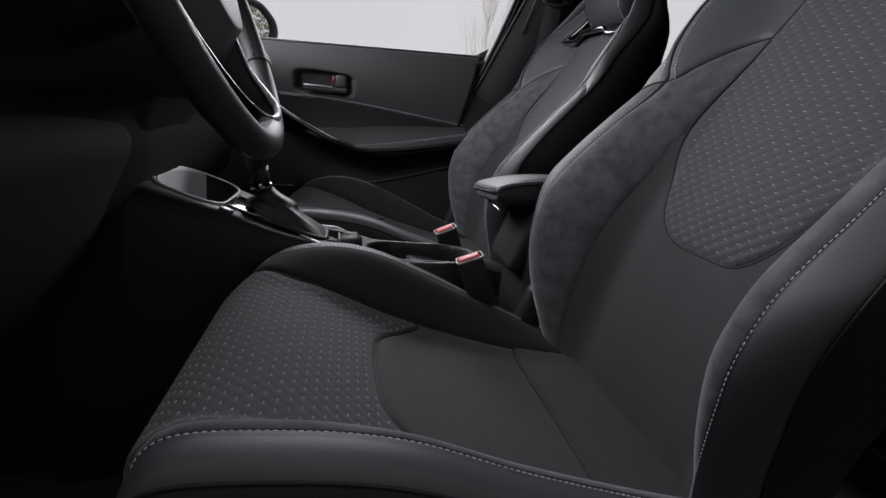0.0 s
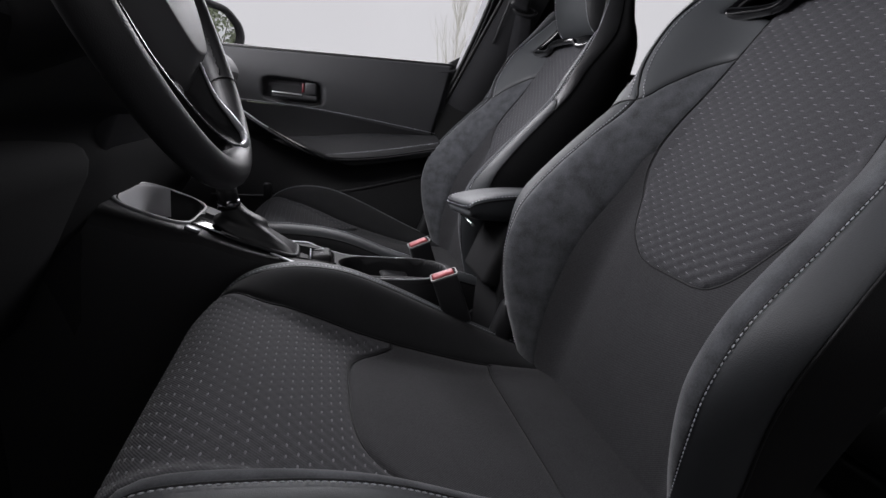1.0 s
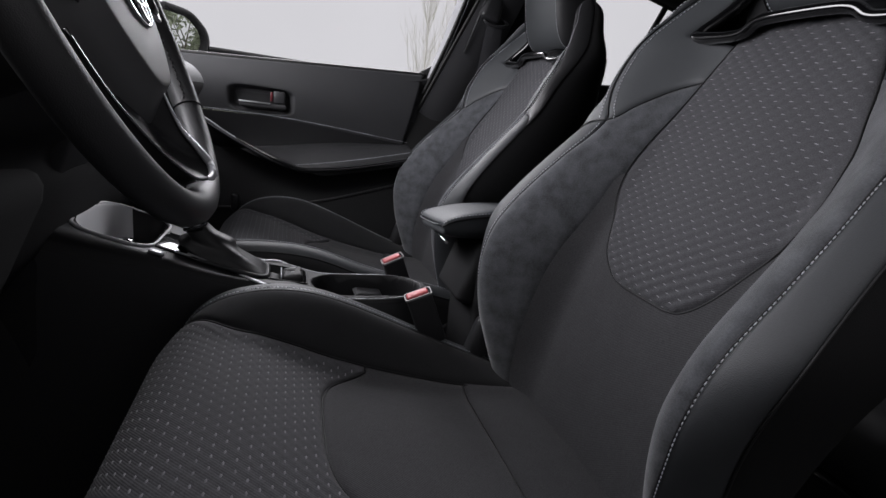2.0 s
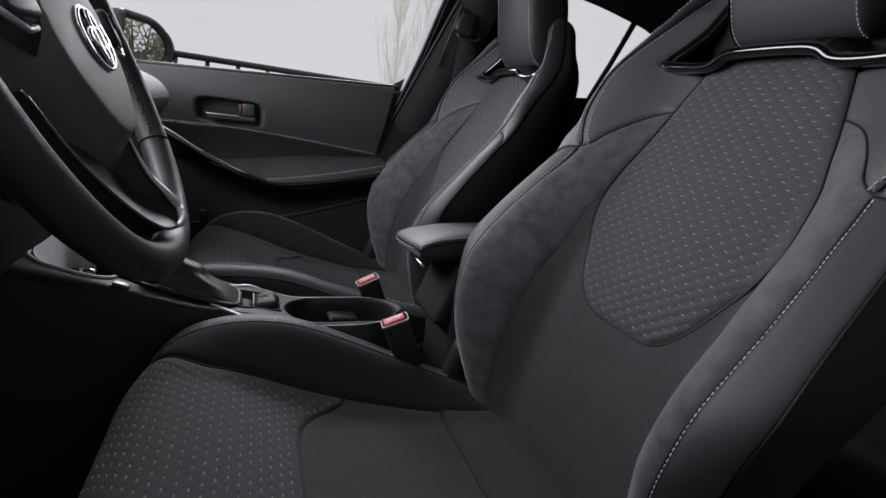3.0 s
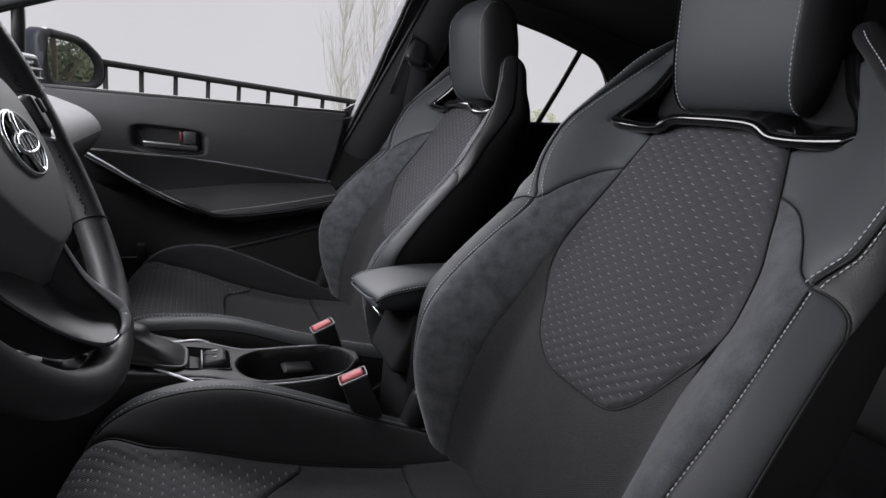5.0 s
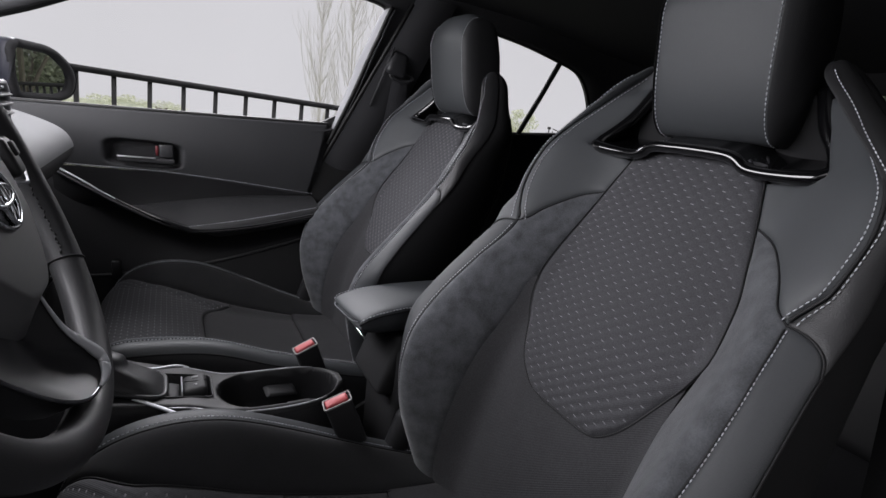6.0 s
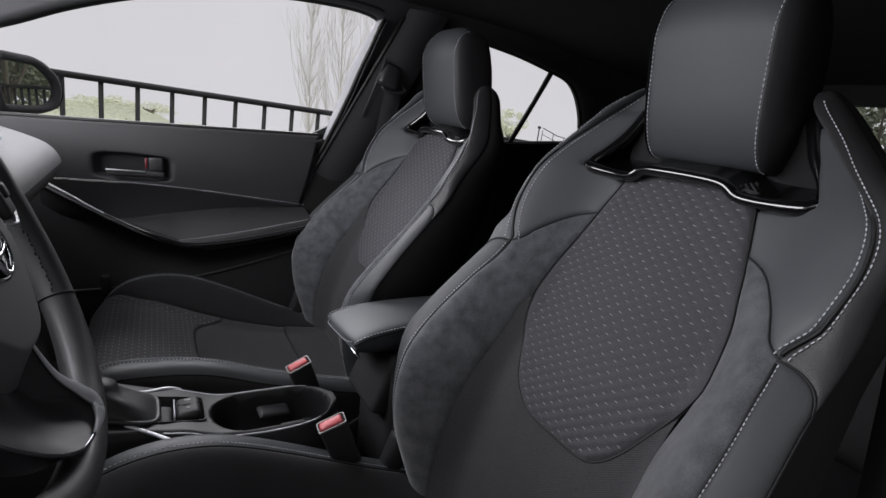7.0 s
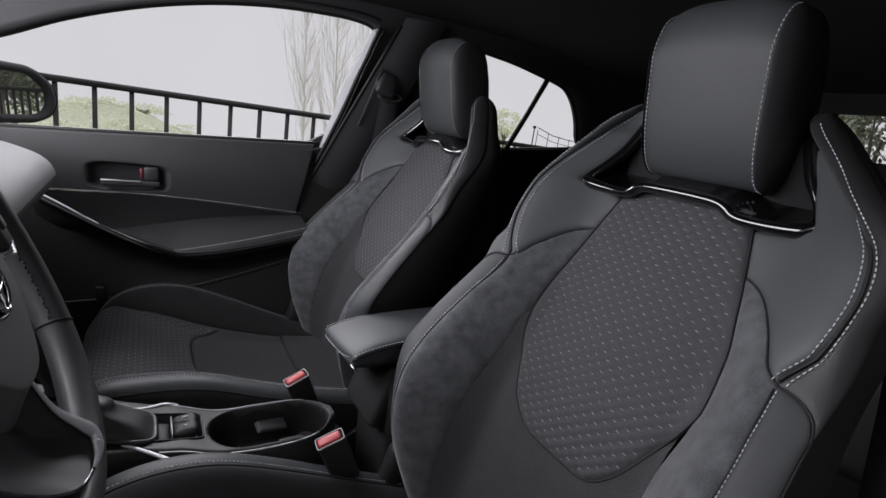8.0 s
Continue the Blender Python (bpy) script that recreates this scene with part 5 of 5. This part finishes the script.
# ---- outside ----
def ground_z(x, y):
    d = max(0.0, y - 4.0)
    bank = 1.25 * math.exp(-((x + .5) / (1.7 if x > -.5 else 4)) ** 2 - ((y - 8.2) / 1.8) ** 2)
    return -.12 - .11 * d + bank + .06 * noise.noise(Vector((x * 1.3, y * 1.3, 0))) * smooth(d / 1.5)


def span(u):
    t = 2 * u - 1
    return math.copysign(abs(t) ** 2.6, t) * 400


ground = tagged(part("ground", grid(lambda u, v: (span(u), span(v), ground_z(span(u), min(span(v), 60))), 220, 220), GRASS), "grassy ground falling down the hillside, haze in its colour", "ground", kind="structure")
road = tagged(part("pavement", block((40, 8.0, .05), 0, at=(5, -1.2, -.135)), ASPHALT, smooth_faces=False), "grey asphalt parking surface", "pavement", kind="structure")
# unseen wall, added to keep sky light off the driver's side
blocker_wall = tagged(part("light_blocker", block((14, .3, 3.2), .02, at=(1, -1.3, 1.4)), BLOCKER_DARK, smooth_faces=False), "unseen dark wall added to block light from the door side", "wall", kind="structure")
fog = tagged(part("backdrop", grid(lambda u, v: (70 * math.cos(2 * math.pi * u), 70 * math.sin(2 * math.pi * u), -25 + 75 * v), 64, 4, True), FOGBANK), "pale grey bank of fog", "fog", kind="structure")

fence = thing("fence", "black painted steel railing beyond the car", "fence", pose(-.272, 2.97, -.097, 0, 1.8, 0))
part("top_rail", block((14.0, .04, .03), .003, 1, at=(3.0, 0, 1.03)), STEEL_BLACK, fence)
part("bottom_rail", block((14.0, .03, .025), .003, 1, at=(3.0, 0, .12)), STEEL_BLACK, fence)
first = None
for k in range(-27, 68):
    if first is None:
        first = part("picket", block((.02, .016, .92), .002, 1, at=(0, 0, .57)), STEEL_BLACK, fence)
        p = first
    else:
        p = new("picket", first.data)
        p.parent = fence
    p.location = (.1445 * k, 0, 0)
for k in (-3.9, -1.0, 2.0, 5.0, 8.0):
    part("post", block((.045, .045, 1.1), .004, 1, at=(k + .07, .03, .55)), STEEL_BLACK, fence)


def bare_tree(x, y, base, height, seed):
    rnd = random.Random(seed)
    t = thing("bare_tree", "tall leafless poplar, fog haze put into its colour", "tree", (x, y, base), "bare poplars")
    trunk = [(0, 0, -.5), (.05, 0, height * .3), (.0, .05, height * .6), (.04, 0, height)]
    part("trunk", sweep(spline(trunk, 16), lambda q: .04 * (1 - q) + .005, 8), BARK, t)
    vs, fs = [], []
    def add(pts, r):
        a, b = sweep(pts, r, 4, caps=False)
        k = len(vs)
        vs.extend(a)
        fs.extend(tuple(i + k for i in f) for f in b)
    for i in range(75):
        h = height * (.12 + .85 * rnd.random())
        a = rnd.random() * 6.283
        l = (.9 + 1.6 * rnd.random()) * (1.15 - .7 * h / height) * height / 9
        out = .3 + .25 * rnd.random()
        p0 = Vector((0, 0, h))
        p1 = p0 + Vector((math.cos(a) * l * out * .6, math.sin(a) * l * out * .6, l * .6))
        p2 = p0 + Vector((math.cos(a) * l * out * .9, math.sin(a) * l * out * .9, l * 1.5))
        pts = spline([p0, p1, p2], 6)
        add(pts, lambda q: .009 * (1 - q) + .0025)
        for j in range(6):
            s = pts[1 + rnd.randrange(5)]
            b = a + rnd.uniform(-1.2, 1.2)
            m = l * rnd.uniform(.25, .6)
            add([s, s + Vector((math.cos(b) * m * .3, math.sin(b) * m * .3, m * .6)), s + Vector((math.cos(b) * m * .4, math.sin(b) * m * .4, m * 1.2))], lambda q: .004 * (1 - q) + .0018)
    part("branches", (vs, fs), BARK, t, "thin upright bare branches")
    return t


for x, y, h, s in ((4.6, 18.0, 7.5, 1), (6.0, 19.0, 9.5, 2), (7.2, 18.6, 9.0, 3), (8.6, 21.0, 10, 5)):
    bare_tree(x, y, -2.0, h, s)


def leaf_cloud(n, rx_, ry_, rz_, size, seed, clumps=14):
    """Many small leaf blades gathered in uneven clumps."""
    rnd = random.Random(seed)
    cs = []
    for _ in range(clumps):
        while True:
            p = Vector((rnd.uniform(-1, 1), rnd.uniform(-1, 1), rnd.uniform(-1, 1)))
            if p.length < 1:
                break
        cs.append((p, rnd.uniform(.25, .5)))
    vs, fs = [], []
    for _ in range(n):
        c, r = cs[rnd.randrange(clumps)]
        d = Vector((rnd.gauss(0, 1), rnd.gauss(0, 1), rnd.gauss(0, 1))).normalized() * (r * rnd.random() ** .4)
        p = Vector(((c.x + d.x) * rx_, (c.y + d.y) * ry_, (c.z + d.z) * rz_))
        a = Vector((rnd.gauss(0, 1), rnd.gauss(0, 1), rnd.gauss(0, 1))).normalized() * size * rnd.uniform(.6, 1.4)
        b = a.cross(Vector((rnd.gauss(0, 1), rnd.gauss(0, 1), rnd.gauss(0, 1)))).normalized() * a.length * .5
        k = len(vs)
        vs += [p - a, p + b, p + a, p - b]
        fs.append((k, k + 1, k + 2, k + 3))
    return vs, fs


def leafy(name, label, category, x, y, z, r, n, seed, trunk=1.0, size=.06, mat=None):
    t = thing(name, label, category, (x, y, z))
    part("trunk", sweep(spline([(0, 0, -.3), (.05, .03, trunk * .6), (0, 0, trunk + r[2] * .6)], 8), lambda q: .09 * (1.2 - q), 8), BARK_DARK, t)
    for k in range(5):
        a = k * 1.26 + seed
        part("limb", sweep(spline([(0, 0, trunk * .7), (r[0] * .3 * math.cos(a), r[1] * .3 * math.sin(a), trunk + r[2] * .4), (r[0] * .6 * math.cos(a), r[1] * .6 * math.sin(a), trunk + r[2] * .9)], 6), lambda q: .04 * (1.1 - q), 6), BARK_DARK, t)
    crown = part("crown", leaf_cloud(n, *r, size, seed), mat or LEAF, t, "green foliage with haze put into its colour", False)
    crown.location = (0, 0, trunk + r[2])
    return t


leafy("tree", "round green tree far off, fog haze put into its colour", "tree", 14.9, 20.0, -.35, (.75, .75, .62), 2600, 11, .75, .05, LEAF_HAZED)
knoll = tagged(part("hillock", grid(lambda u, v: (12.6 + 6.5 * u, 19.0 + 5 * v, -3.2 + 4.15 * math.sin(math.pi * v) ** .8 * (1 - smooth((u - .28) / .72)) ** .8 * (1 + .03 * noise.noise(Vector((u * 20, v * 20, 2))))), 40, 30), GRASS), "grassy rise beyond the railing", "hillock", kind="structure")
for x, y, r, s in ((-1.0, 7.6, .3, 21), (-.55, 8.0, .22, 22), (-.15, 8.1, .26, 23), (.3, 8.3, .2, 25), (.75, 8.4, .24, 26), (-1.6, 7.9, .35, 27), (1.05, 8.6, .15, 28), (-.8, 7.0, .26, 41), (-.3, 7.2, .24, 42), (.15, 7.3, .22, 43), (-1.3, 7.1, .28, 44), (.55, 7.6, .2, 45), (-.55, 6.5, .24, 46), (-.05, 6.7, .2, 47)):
    leafy("shrub", "low green shrub behind the railing, haze in its colour", "shrub", x, y, ground_z(x, y) - .15, (r * 1.3, r * 1.2, r * .42), 1800, s, .02, .012, LEAF_HAZED)
for x, y, z, r, s in ((9.5, 4.8, -.1, (1.6, 1.6, 2.0), 31), (12.5, 6.8, -.3, (2.2, 2.0, 2.6), 32), (15.0, 4.0, -.1, (2.0, 2.0, 2.6), 33), (8.2, 1.2, -.12, (1.7, 1.8, 1.5), 34), (10.5, .2, -.12, (1.8, 1.6, 1.8), 35), (8.8, 3.2, -.12, (1.5, 1.2, 1.4), 36)):
    leafy("tree", "leafy green tree behind the car", "tree", x, y, z, r, 9000, s, .7, .055)
wall = thing("stone_wall", "pale stone wall at the roadside", "wall", (7.2, 3.4, -.12))
part("wall_body", block((3.0, .4, .8), .03, 2, at=(0, 0, .4)), STONE, wall)

lamp = thing("street_lamp", "distant lamp post beyond the railing", "street lamp", (16.7, 20.0, -1.6))
part("pole", sweep([(0, 0, 0), (0, 0, 2.6)], .03, 8), STEEL_BLACK, lamp)
part("lamp_head", block((.16, .1, .12), .02, 2, at=(0, 0, 2.66)), STEEL_BLACK, lamp)
rail = thing("handrail", "thin distant handrail along a path", "handrail", (16.6, 19.6, -1.6))
pts = [(.0, 0, 2.65), (1.0, 0, 2.35), (2.2, 0, 2.2), (4.4, 0, 2.15)]
part("rail", sweep(pts, .022, 6), STEEL_BLACK, rail)
part("rail", sweep([(x, y, z - .3) for x, y, z in pts], .015, 6), STEEL_BLACK, rail)
for k in range(7):
    a = Vector(pts[0]).lerp(Vector(pts[3]), k / 6)
    part("rail_post", sweep([(a.x, a.y, .4), (a.x, a.y, 2.15 + .4 * (1 - k / 6) ** 2)], .018, 6), STEEL_BLACK, rail)
